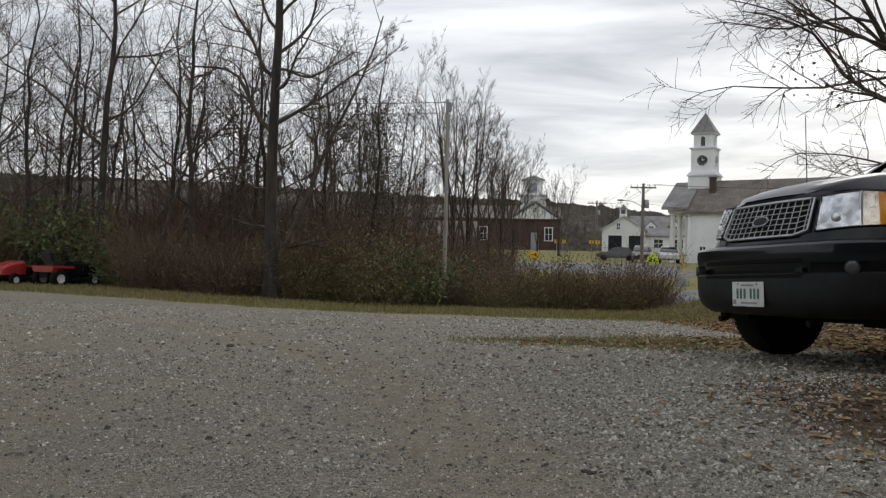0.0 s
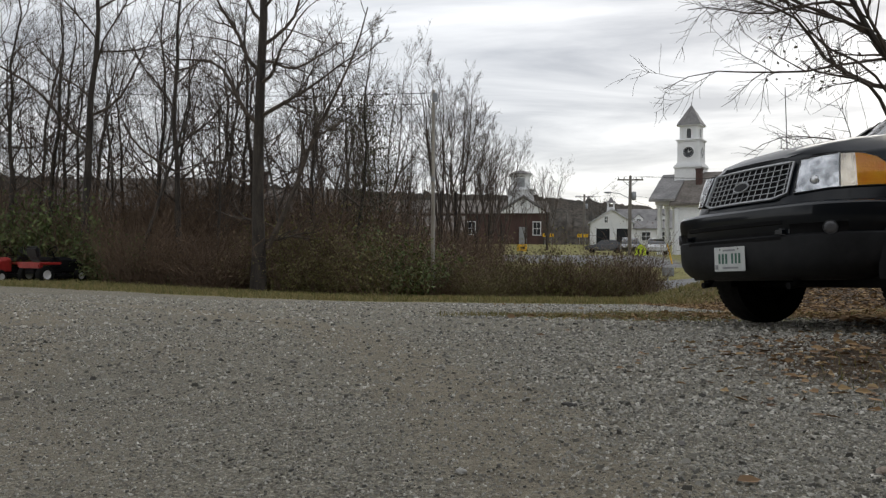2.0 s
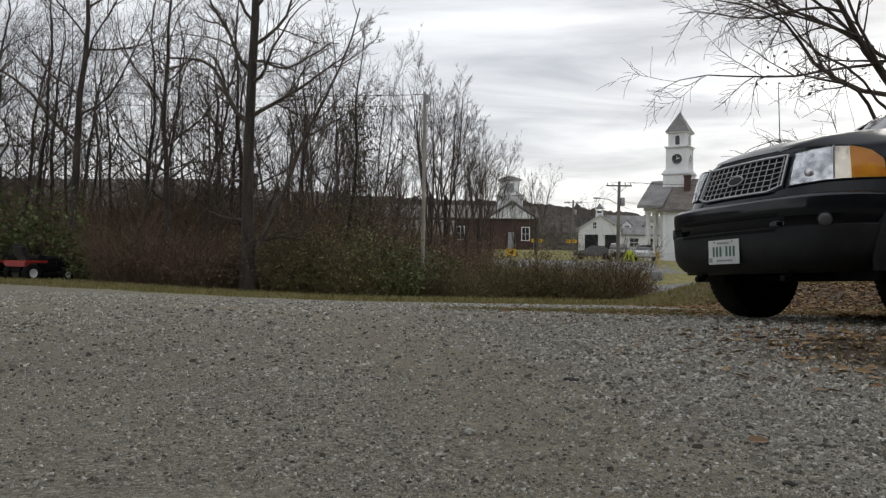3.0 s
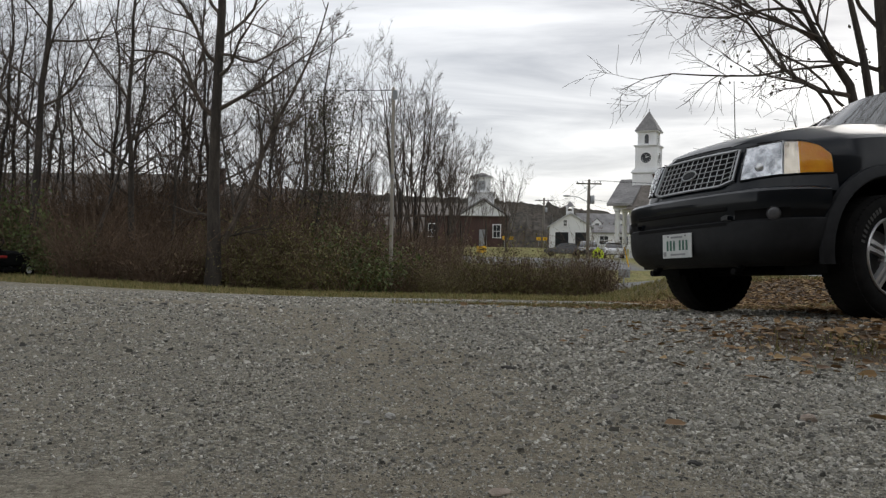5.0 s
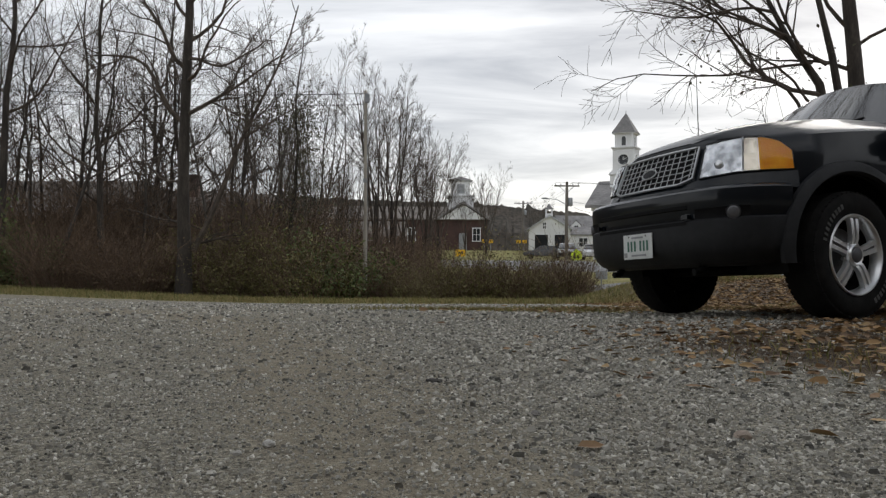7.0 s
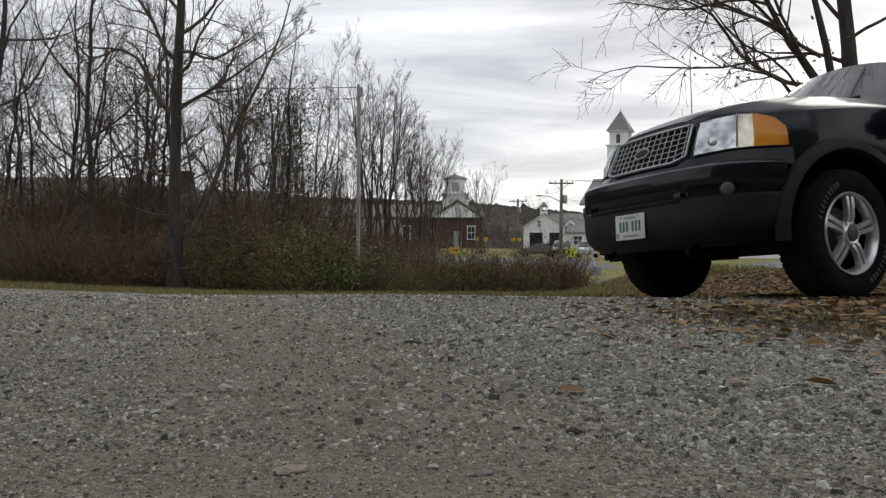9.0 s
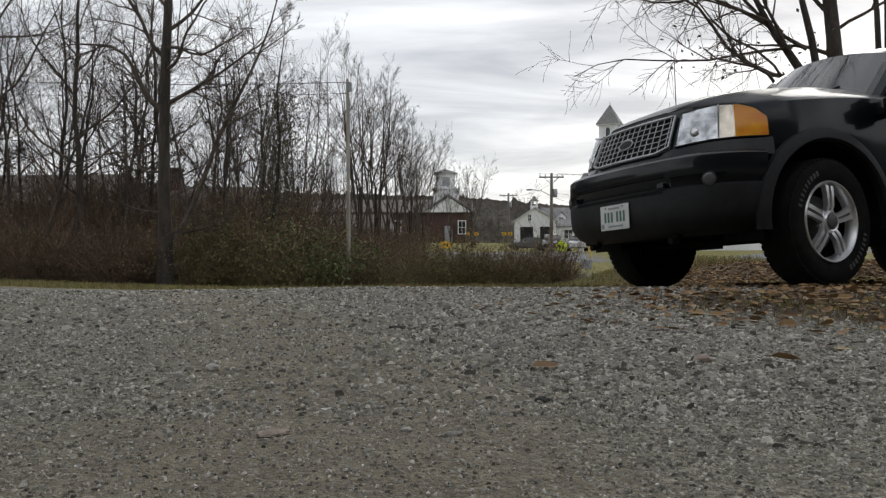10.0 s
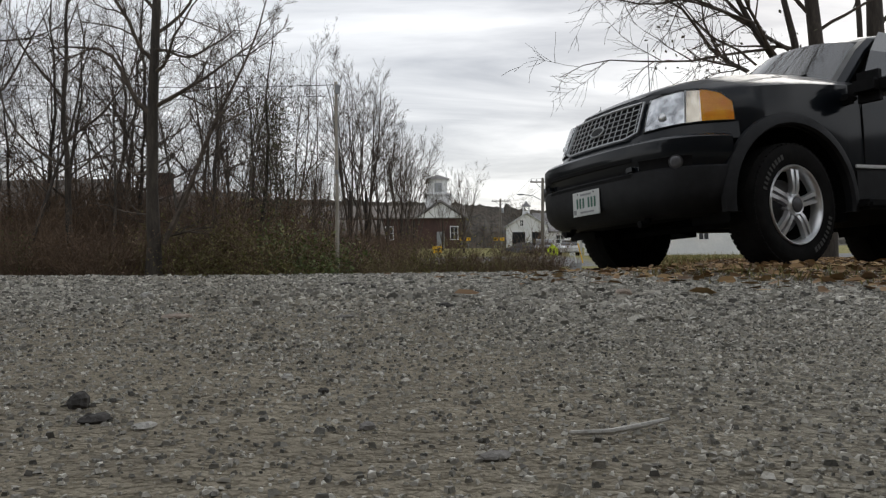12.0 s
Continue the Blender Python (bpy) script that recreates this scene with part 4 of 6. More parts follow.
def build_church():
    """White church: long side wall, pillared front to the west, square tower with clock, belfry and spire."""
    ch = thing("church", "white clapboard church with a clock tower, grey spire and pillared porch", "church", pose(18.8, 70.0, -0.6, 0, 0, -30))
    L, D, E, R = 15.0, 8.6, 5.35, 8.2
    gable(ch, 0.0, L, 0.0, D, 0.0, E, R, "white_paint", "shingle", "x", 0.45)
    clapboards(ch, 0.02, L, 0.35, E - 0.35, -0.002, 0.22)
    part("foundation", Geo().box((L / 2, -0.05, 0.15), (L + 0.1, 0.1, 0.5)), "rock", ch, smooth=False)
    part("corner_board", Geo().box((0.12, -0.05, E / 2), (0.3, 0.12, E)), "white_trim", ch, smooth=False)
    part("frieze", Geo().box((L / 2, -0.10, E - 0.16), (L, 0.22, 0.34)), "white_trim", ch, smooth=False)
    window_at(ch, 1.35, -0.03, 1.5, 0.6, 1.35)
    for x in (4.3, 7.4, 10.5, 13.4):
        window_at(ch, x, -0.03, 3.1, 0.9, 2.4)
    # porch towards the street
    por = Geo()
    por.prism([(0.4, E - 0.1), (D - 0.4, E - 0.1), (D - 0.4, E + 0.35), (D / 2, R - 0.2), (0.4, E + 0.35)], -2.0, -0.05, "x")
    porch = part("porch", por, "white_trim", ch, smooth=False)
    pr = Geo()
    for s in (-1, 1):
        pr.prism([(D / 2, R - 0.1), (D / 2 + s * (D / 2 + 0.3), E + 0.15), (D / 2 + s * (D / 2 + 0.3), E + 0.4), (D / 2, R + 0.2)], -2.4, 0.0, "x")
    part("porch_roof", pr, "slate", porch, smooth=False)
    for y in (0.6, 3.0, 5.6, 8.0):
        part("column", Geo().spin([(0.0, 0.0), (0.34, 0.0), (0.34, 0.2), (0.25, 0.25), (0.21, E - 0.5), (0.32, E - 0.35), (0.32, E - 0.1), (0.0, E - 0.1)], 16, "z"), "white_trim", porch).location = (-1.6, y, 0)
    part("porch_floor", Geo().box((-1.2, D / 2, 0.1), (2.4, D, 0.3)), "rock", porch, smooth=False)
    part("door", Geo().box((-0.03, D / 2, 1.4), (0.06, 1.6, 2.6), 0.02), "dark_glass", ch, smooth=False)
    # tower
    tx, ty = 0.3, D / 2
    tower = new("tower")
    tower.parent = ch
    tower.matrix_basis = pose(tx, ty, 0)
    part("tower_base", Geo().box((0, 0, 7.2), (2.4, 2.4, 3.6), 0.02), "white_paint", tower, smooth=False)
    part("tower_cornice", Geo().box((0, 0, 8.95), (2.75, 2.75, 0.2), 0.05).box((0, 0, 9.12), (2.55, 2.55, 0.16), 0.03).box((0, 0, 9.26), (2.3, 2.3, 0.16), 0.03), "white_trim", tower, smooth=False)
    part("clock_stage", Geo().box((0, 0, 10.35), (2.0, 2.0, 2.3), 0.02), "white_paint", tower, smooth=False)
    part("stage_cornice", Geo().box((0, 0, 11.55), (2.4, 2.4, 0.13), 0.04).box((0, 0, 11.44), (2.2, 2.2, 0.12), 0.03), "white_trim", tower, smooth=False)
    part("belfry", Geo().box((0, 0, 12.25), (1.66, 1.66, 1.4), 0.02), "white_paint", tower, smooth=False)
    for sx in (-1, 1):
        for sy in (-1, 1):
            for c, z, h in ((0.78, 12.25, 1.4), (0.95, 10.35, 2.3), (1.15, 7.2, 3.5)):
                part("corner_board", Geo().box((c * sx, c * sy, z), (0.2, 0.2, h), 0.02), "white_trim", tower, smooth=False)
    part("spire_eave", Geo().box((0, 0, 12.95), (2.2, 2.2, 0.12), 0.04), "white_trim", tower, smooth=False)
    part("spire", Geo().loft([[(sx * r, sy * r, z) for sx, sy in ((-1, -1), (1, -1), (1, 1), (-1, 1))] for r, z in ((1.14, 13.0), (0.80, 13.6), (0.42, 14.3), (0.03, 15.0))], True, True), "slate", tower, "grey slate spire", smooth=False)
    part("finial", Geo().tube([(0, 0, 14.95), (0, 0, 15.25)], 0.04, 6), "metal_grey", tower)
    for m, nx, ny in ((pose(0, -1.0, 10.35), 0, -1), (pose(-1.0, 0, 10.35, 0, 0, -90), -1, 0), (pose(1.0, 0, 10.35, 0, 0, 90), 1, 0)):
        clock = new("clock")
        clock.parent = tower
        clock.matrix_basis = m
        part("clock_face", Geo().spin([(0, -0.03), (0.50, -0.03), (0.54, -0.05), (0.56, 0.0)], 28), "dark_glass", clock, "black clock face")
        part("clock_ring", Geo().spin([(0.50, -0.035), (0.535, -0.07), (0.575, -0.06), (0.58, 0.0)], 28), "white_trim", clock)
        hd = Geo().box((0, -0.05, 0.14), (0.05, 0.02, 0.30)).box((0.13, -0.05, 0.06), (0.30, 0.02, 0.05), rot=Euler((0, -0.45, 0)).to_matrix())
        for k in range(12):
            a = 2 * math.pi * k / 12
            hd.box((0.41 * math.cos(a), -0.04, 0.41 * math.sin(a)), (0.10, 0.015, 0.028), rot=Euler((0, -a, 0)).to_matrix())
        part("clock_pointers", hd, "white_trim", clock, smooth=False)
        op = new("belfry_opening")
        op.parent = tower
        op.matrix_basis = m @ pose(0, 0.17, 1.85) @ Matrix.Diagonal((0.8, 1, 0.8, 1))
        prof = [(-0.3, -0.6), (0.3, -0.6), (0.3, 0.3)] + [(0.3 * math.cos(math.pi * k / 8), 0.3 + 0.3 * math.sin(math.pi * k / 8)) for k in range(1, 8)] + [(-0.3, 0.3)]
        part("louvre", Geo().prism(prof, -0.03, 0.02, "y"), "dark_glass", op, smooth=False)
        part("arch_trim", Geo().tube([(a, -0.03, b) for a, b in prof + prof[:1]], 0.05, 6, False), "white_trim", op)
    part("chimney", Geo().box((1.5, 2.6, 7.3), (0.55, 0.55, 2.6), 0.03).box((1.5, 2.6, 8.6), (0.66, 0.66, 0.16), 0.03), "brick", ch, "dark brick chimney", smooth=False)
    return ch


build_church()


def build_barn_house():
    """White house with a gable to the street, dark garage doors and a roof cupola, with a low wing."""
    h = thing("farmhouse", "white wooden house with dark garage doors and a small roof cupola", "house", pose(15.6, 100, 1.0, 0, 0, -8))
    gable(h, 0, 5.4, 0, 9.0, 0, 2.9, 4.6, "white_paint", "pale_roof", "y", 0.3, 0.16)
    for x, w in ((1.6, 1.7), (4.1, 1.5)):
        part("garage_door", Geo().box((x, -0.04, 1.1), (w, 0.08, 2.1)), "dark_glass", h, smooth=False)
    window_at(h, 2.0, -0.03, 3.35, 0.5, 0.9)
    cu = new("cupola")
    cu.parent = h
    cu.matrix_basis = pose(2.7, 3.0, 4.3)
    part("cupola_base", Geo().box((0, 0, 0.35), (1.0, 1.0, 0.9), 0.03), "white_trim", cu, smooth=False)
    for sx in (-1, 1):
        for sy in (-1, 1):
            part("cupola_post", Geo().box((0.38 * sx, 0.38 * sy, 1.1), (0.16, 0.16, 0.7)), "white_trim", cu, smooth=False)
    part("cupola_roof", Geo().loft([[(sx * r, sy * r, z) for sx, sy in ((-1, -1), (1, -1), (1, 1), (-1, 1))] for r, z in ((0.68, 1.42), (0.3, 1.72), (0.05, 2.15))], True, True), "slate", cu, smooth=False)
    w = thing("house_wing", "low white annexe with a grey roof and dark openings", "house", pose(21.0, 101, 1.0, 0, 0, -4))
    gable(w, 0.3, 9.0, 0, 5.0, 0, 2.2, 3.1, "white_paint", "slate", "x", 0.3, 0.16)
    for x in (2.0, 4.6, 6.6):
        window_at(w, x, -0.03, 1.2, 1.2, 1.2)
    t = thing("village_house", "grey roofed white house with dormer windows beyond the road", "house", pose(22.5, 112, 1.0, 0, 0, 6))
    gable(t, 0, 8.0, 0, 7.0, 0, 3.0, 5.3, "white_paint", "slate", "x", 0.3, 0.2)
    for x in (2.0, 5.6):
        d = new("dormer")
        d.parent = t
        d.matrix_basis = pose(x, 0.2, 3.0)
        gable(d, -0.7, 0.7, 0.0, 2.0, 0, 1.0, 1.6, "white_trim", "slate", "y", 0.15, 0.12)
        window_at(d, 0, -0.03, 0.55, 0.7, 0.8)
        window_at(t, x, -0.03, 1.4, 0.9, 1.4)


build_barn_house()


def build_brick_hall():
    """Long brick building; a white pediment and a white two-stage cupola at its east end."""
    h = thing("brick_hall", "red brick hall with a grey roof and a white cupola tower", "building", pose(-13.0, 110, 0.9))
    gable(h, 0, 24, 0, 11, 0, 4.7, 6.6, "brick", "shingle", "x", 0.4)
    for x in (3, 8, 13, 22.4):
        window_at(h, x, -0.03, 2.5, 1.1, 1.9)
    part("entrance", Geo().box((20.4, -0.3, 1.4), (1.1, 0.6, 2.6), 0.05), "metal_grey", h, smooth=False)
    ped = Geo().prism([(17.0, 4.7), (23.8, 4.7), (20.4, 6.9)], -0.5, 6.0, "y")
    part("pediment", ped, "white_trim", h, smooth=False)
    pr = Geo()
    for s in (-1, 1):
        pr.prism([(20.4, 7.0), (20.4 + s * 4.0, 4.5), (20.4 + s * 4.0, 4.75), (20.4, 7.3)], -0.8, 6.0, "y")
    part("pediment_roof", pr, "slate", h, smooth=False)
    cu = new("cupola")
    cu.parent = h
    cu.matrix_basis = pose(20.3, 4.5, 0)
    part("cupola_base", Geo().box((0, 0, 7.1), (3.7, 3.7, 2.4), 0.03).box((0, 0, 8.35), (4.3, 4.3, 0.2), 0.05), "white_paint", cu, smooth=False)
    part("cupola_stage", Geo().box((0, 0, 9.5), (2.7, 2.7, 2.2), 0.03).box((0, 0, 10.6), (3.1, 3.1, 0.18), 0.05), "white_paint", cu, smooth=False)
    part("cupola_roof", Geo().loft([[(sx * r, sy * r, z) for sx, sy in ((-1, -1), (1, -1), (1, 1), (-1, 1))] for r, z in ((1.75, 10.68), (0.1, 11.4))], True, True), "slate", cu, smooth=False)
    for m in (pose(0, -1.37, 9.4), pose(-1.37, 0, 9.4, 0, 0, -90)):
        lv = new("louvre")
        lv.parent = cu
        lv.matrix_basis = m
        part("louvre_panel", Geo().box((0, 0, 0), (1.1, 0.05, 1.4)), "metal_grey", lv, smooth=False)
    row = thing("terrace_house", "pale grey house row seen between bare trunks", "house", pose(-9.5, 75, 0.0, 0, 0, 5))
    gable(row, 0, 9, 0, 6, 0, 2.2, 3.6, "weathered", "shingle", "x", 0.3)
    for x in (1.5, 3.5, 5.5, 7.5):
        window_at(row, x, -0.03, 1.3, 0.7, 1.1)


build_brick_hall()


def build_cottages():
    a = thing("cottage", "brown weathered cottage with a low porch roof behind trees", "house", pose(-22.0, 36, -0.6, 0, 0, -6))
    gable(a, 0, 8.5, 0, 6, 0, 2.6, 4.4, "weathered", "shingle", "x", 0.4)
    pr = Geo().prism([(-2.4, 2.3), (0.1, 3.1), (0.1, 3.25), (-2.4, 2.45)], 1.5, 7.0, "x")
    part("porch_roof", pr, "slate", a, smooth=False)
    for x in (1.8, 4.2, 6.8):
        part("porch_post", Geo().box((x, -2.2, 1.15), (0.12, 0.12, 2.3)), "weathered", a, smooth=False)
    window_at(a, 3.0, -0.03, 1.5, 0.9, 1.2)
    part("gutter", Geo().tube([(-0.4, -0.45, 2.52), (8.9, -0.45, 2.52)], 0.07, 6), "pale_roof", a)
    b = thing("cottage", "dark shingled cottage with a brick chimney behind trees", "house", pose(-14.0, 41, -0.6, 0, 0, 4))
    gable(b, 0, 6.0, 0, 7, 0, 2.5, 4.3, "weathered", "shingle", "x", 0.4)
    part("chimney", Geo().box((1.6, 3.4, 4.6), (0.95, 0.8, 1.9), 0.03).box((1.6, 3.4, 5.55), (1.1, 0.95, 0.16), 0.03), "brick", b, "red brick chimney", smooth=False)
    window_at(b, 2.4, -0.03, 1.4, 0.9, 1.2)


build_cottages()


# ---- poles, wires and signs ----
def utility_pole(x, y, top, label, lamp=False, scale=1.0):
    z0 = gz(x, y)
    p = thing("utility_pole", label, "utility pole", pose(x, y, z0))
    h = top - z0
    part("shaft", Geo().tube([(0, 0, -0.3), (0, 0, h * 0.5), (0.03, 0, h)], [0.16 * scale, 0.14 * scale, 0.11 * scale], 12), "pole_dark", p)
    arm = part("crossarm", Geo().box((0, -0.1, h - 0.35), (2.1 * scale, 0.1, 0.12), 0.015), "pole_dark", p)
    for dx in (-0.95, -0.5, 0.5, 0.95):
        part("insulator", Geo().spin([(0, 0), (0.03, 0), (0.05, 0.06), (0.03, 0.1), (0.045, 0.14), (0, 0.17)], 8, "z"), "metal_grey", arm).location = (dx * scale, -0.1, h - 0.29)
    for s in (-1, 1):
        part("brace", Geo().tube([(0, -0.08, h - 0.95), (0.6 * s * scale, -0.08, h - 0.4)], 0.025, 5), "metal_grey", p)
    part("transformer", Geo().spin([(0, 0), (0.17, 0), (0.19, 0.03), (0.19, 0.62), (0.15, 0.68), (0, 0.68)], 14, "z"), "metal_grey", p, "grey transformer drum").location = (0.32, 0, h - 2.0)
    if lamp:
        lm = part("lamp_arm", Geo().tube([(0, 0, h - 1.9), (-0.9, -0.4, h - 1.5), (-1.7, -0.8, h - 1.45)], 0.03, 6), "metal_grey", p)
        part("lamp_head", Geo().ball((-1.95, -0.9, h - 1.45), (0.32, 0.14, 0.08)), "metal_grey", lm)
    return p


utility_pole(13.05, 62, 6.5, "dark wooden utility pole with crossarm and transformer", True)
utility_pole(15.9, 108, 8.2, "distant wooden utility pole with a crossarm", scale=1.2)

wx, wy = -0.83, 20.0
wz = gz(wx, wy)
sp = thing("service_pole", "pale weathered wooden service pole at the brush's edge", "pole", pose(wx, wy, wz))
part("shaft", Geo().tube([(0, 0, -0.3), (0.01, 0, 2.5), (0.0, 0, 4.88 - wz)], [0.056, 0.051, 0.044], 14), "wood_pole", sp)
part("conduit", Geo().tube([(0.05, -0.02, 0.0), (0.05, -0.02, 4.4 - wz)], 0.010, 8), "metal_grey", sp, "grey conduit pipe")
part("cap", Geo().box((0.05, -0.06, 4.66 - wz), (0.14, 0.10, 0.26), 0.02), "metal_grey", sp)
part("bracket", Geo().box((0.0, -0.085, 2.4 - wz), (0.12, 0.05, 0.12), 0.01), "metal_grey", sp)


def wire(a, b, sag, r=0.012):
    a, b = Vector(a), Vector(b)
    pts = []
    for k in range(25):
        t = k / 24
        q = a.lerp(b, t)
        q.z -= sag * 4 * t * (1 - t)
        pts.append(q)
    o = part("overhead_wire", Geo().tube(pts, r, 5), "wire", None, smooth=False)
    return tagged(o, "thin black overhead wire between poles", "wire")


wire((wx, wy, 4.8), (-26, 26, 7.2), 0.5, 0.010)
wire((wx, wy, 4.5), (-26, 26, 6.7), 0.5, 0.008)
for dx in (-0.95, 0.5, 0.95):
    wire((13.05 + dx, 62, 6.45), (15.9 + dx, 108, 8.1), 0.8, 0.010)
    wire((13.05 + dx, 62, 6.45), (46 + dx, 52, 7.4), 0.9, 0.009)
wire((13.05, 62, 4.6), (19.2, 70, 4.3), 0.3, 0.010)
wire((13.05, 62, 4.9), (46, 50, 2.0), 0.8, 0.010)


def sign(x, y, zc, shape, material, size, label, bars, lean=0.0):
    z0 = gz(x, y)
    s = thing("road_sign", label, "sign", pose(x, y, z0, 0, 0, 0))
    part("post", Geo().box((0, 0.03, (zc - z0) / 2), (0.05, 0.04, zc - z0 + 0.4), 0.008), "metal_grey", s, smooth=False)
    if shape == "pentagon":
        prof = [(-0.5, -0.5), (0.5, -0.5), (0.5, 0.08), (0.0, 0.52), (-0.5, 0.08)]
    elif shape == "diamond":
        prof = [(0, -0.62), (0.62, 0), (0, 0.62), (-0.62, 0)]
    else:
        prof = [(-0.5, -0.35), (0.5, -0.35), (0.5, 0.35), (-0.5, 0.35)]
    plate = part("sign_plate", Geo().prism([(a * size, zc - z0 + b * size) for a, b in prof], -0.006, 0.006, "y"), material, s, smooth=False)
    if bars:
        b = Geo()
        for cx, cz, w, h in bars:
            b.box((cx * size, -0.008, zc - z0 + cz * size), (w * size, 0.006, h * size))
        part("sign_mark", b, "black", plate, smooth=False)
    return s


sign(11.35, 50, 0.45, "pentagon", "sign_lime", 0.75, "lime green pentagon road sign with two dark figures on a post", [(-0.16, -0.12, 0.14, 0.42), (0.14, -0.16, 0.12, 0.34)])
sign(3.84, 55, 0.55, "box", "sign_yellow", 0.72, "small yellow road sign with a dark arrow", [(0.0, 0.0, 0.5, 0.10), (0.2, 0.0, 0.12, 0.28)])
for x, y in ((9.3, 96), (10.2, 97), (13.9, 98), (14.7, 98)):
    sign(x, y, 2.2, "box", "sign_yellow", 0.6, "yellow chevron sign at the road bend", [(0.0, 0.12, 0.3, 0.14), (0.0, -0.12, 0.3, 0.14)])
sign(8.4, 31, -0.45, "box", "metal_grey", 0.5, "small grey sign on a post at the street", [])

rl = thing("guy_guard", "pair of pale leaning guy wire guards in the grass", "pole guard", pose(12.4, 49, gz(12.4, 49)))
for k, dx in enumerate((0.0, 0.45)):
    part("guard", Geo().tube([(dx + 0.35, 0, -0.1), (dx, 0, 1.3)], 0.04, 6), "sign_yellow" if k else "lamp_light", rl)


# ---- far cars ----
def small_car(name, x, y, yaw, material, label):
    c = thing(name, label, "car", pose(x, y, gz(x, y), 0, 0, yaw))
    secs = []
    for X, w, z0, z1 in ((-2.1, 0.72, 0.45, 0.80), (-1.9, 0.84, 0.3, 0.95), (-1.0, 0.88, 0.28, 1.0), (0.6, 0.88, 0.28, 0.98), (1.6, 0.86, 0.28, 0.88), (2.05, 0.76, 0.38, 0.70)):
        secs.append([(X, -w, z0), (X, -w, z1 - 0.12), (X, -w + 0.08, z1), (X, w - 0.08, z1), (X, w, z1 - 0.12), (X, w, z0)])
    part("body", Geo().loft(secs, True, True), material, c)
    secs = []
    for X, w, z in ((-1.85, 0.72, 0.95), (-1.2, 0.62, 1.42), (-0.2, 0.62, 1.46), (0.3, 0.64, 1.4), (0.95, 0.74, 0.97)):
        secs.append([(X, -0.76, 0.9), (X, -w, z), (X, w, z), (X, 0.76, 0.9)])
    part("cabin", Geo().loft(secs, True, True), "tint", c)
    for X in (-1.3, 1.3):
        for s in (-1, 1):
            part("wheel", Geo().spin([(0, 0.1 * s), (0.2, 0.1 * s), (0.31, 0.08 * s), (0.31, -0.08 * s), (0, -0.1 * s)], 18), "tyre", c).location = (X, 0.78 * s, 0.31)
    for s in (-1, 1):
        part("headlight", Geo().ball((2.02, 0.55 * s, 0.66), (0.06, 0.16, 0.07)), "lamp_light", c)
    return c


small_car("parked_car", 13.6, 64.5, -100, "car_black", "dark parked car beyond the lime sign")
small_car("parked_car", 16.6, 68.0, -100, "car_white", "white parked car before the church porch")
small_car("parked_car", 14.4, 82, 168, "car_black", "grey car on the far road")


# ---- lawn tractors ----
def lawn_tractor(x, y, yaw, label, hooded):
    t = thing("lawn_tractor", label, "lawn tractor", pose(x, y, gz(x, y), 0, 0, yaw))
    hood = []
    for X, w, z in ((0.15, 0.22, 0.72), (0.3, 0.25, 0.74), (0.7, 0.24, 0.68), (0.9, 0.20, 0.58), (0.95, 0.17, 0.45)):
        hood.append([(X, -w, 0.33), (X, -w, z - 0.08), (X, -w + 0.07, z), (X, w - 0.07, z), (X, w, z - 0.08), (X, w, 0.33)])
    part("hood", Geo().loft(hood, True, True), "red" if hooded else "black", t, "red engine hood" if hooded else "dark engine hood")
    part("rear_fender", Geo().box((-0.35, 0, 0.56), (0.72, 0.98, 0.07), 0.03).box((-0.62, 0, 0.5), (0.14, 0.9, 0.14), 0.03), "red", t, "faded red rear fender")
    part("seat", Geo().box((-0.3, 0, 0.68), (0.42, 0.48, 0.12), 0.05), "seat_black", t)
    part("backrest", Geo().box((-0.52, 0, 0.87), (0.14, 0.50, 0.36), 0.06, Euler((0, -0.2, 0)).to_matrix()), "seat_black", t, "black vinyl backrest")
    part("chassis", Geo().box((0.0, 0, 0.36), (1.3, 0.42, 0.16), 0.02), "black", t)
    part("mower_deck", Geo().box((0.12, 0, 0.2), (0.62, 1.02, 0.14), 0.05), "black", t)
    part("steering_column", Geo().tube([(0.18, 0, 0.6), (0.05, 0, 0.9)], 0.02, 6), "black", t)
    ringp = [(0.05 + 0.10 * math.sin(2 * math.pi * k / 20), 0.17 * math.cos(2 * math.pi * k / 20), 0.9 + 0.13 * math.sin(2 * math.pi * k / 20)) for k in range(21)]
    part("steering_wheel", Geo().tube(ringp, 0.014, 6, False), "black", t)
    for X, r, w in ((-0.45, 0.25, 0.2), (0.68, 0.19, 0.13)):
        for s in (-1, 1):
            wl_ = new("wheel")
            wl_.parent = t
            wl_.matrix_basis = pose(X, 0.38 * s, r)
            part("tyre", Geo().spin([(r * 0.5, w / 2), (r * 0.9, w / 2), (r, w * 0.35), (r, -w * 0.35), (r * 0.9, -w / 2), (r * 0.5, -w / 2)], 24), "tyre", wl_)
            part("rim", Geo().spin([(0, 0.03), (r * 0.45, 0.06), (r * 0.52, w / 2), (r * 0.52, -w / 2), (0, -0.03)], 20), "car_white", wl_, "pale wheel rim")
    part("headlight", Geo().box((0.96, 0, 0.5), (0.03, 0.26, 0.09), 0.01), "lamp_light", t)
    return t


lawn_tractor(-11.8, 20.2, 66, "red lawn tractor with a black seat beside the brush", False)
lawn_tractor(-13.3, 20.7, -105, "faded red lawn tractor with a black seat in tall grass", True)


# ---- trees ----
def bend(rng, d, amount):
    return (d + Vector((rng.uniform(-1, 1), rng.uniform(-1, 1), rng.uniform(-1, 1))) * amount).normalized()


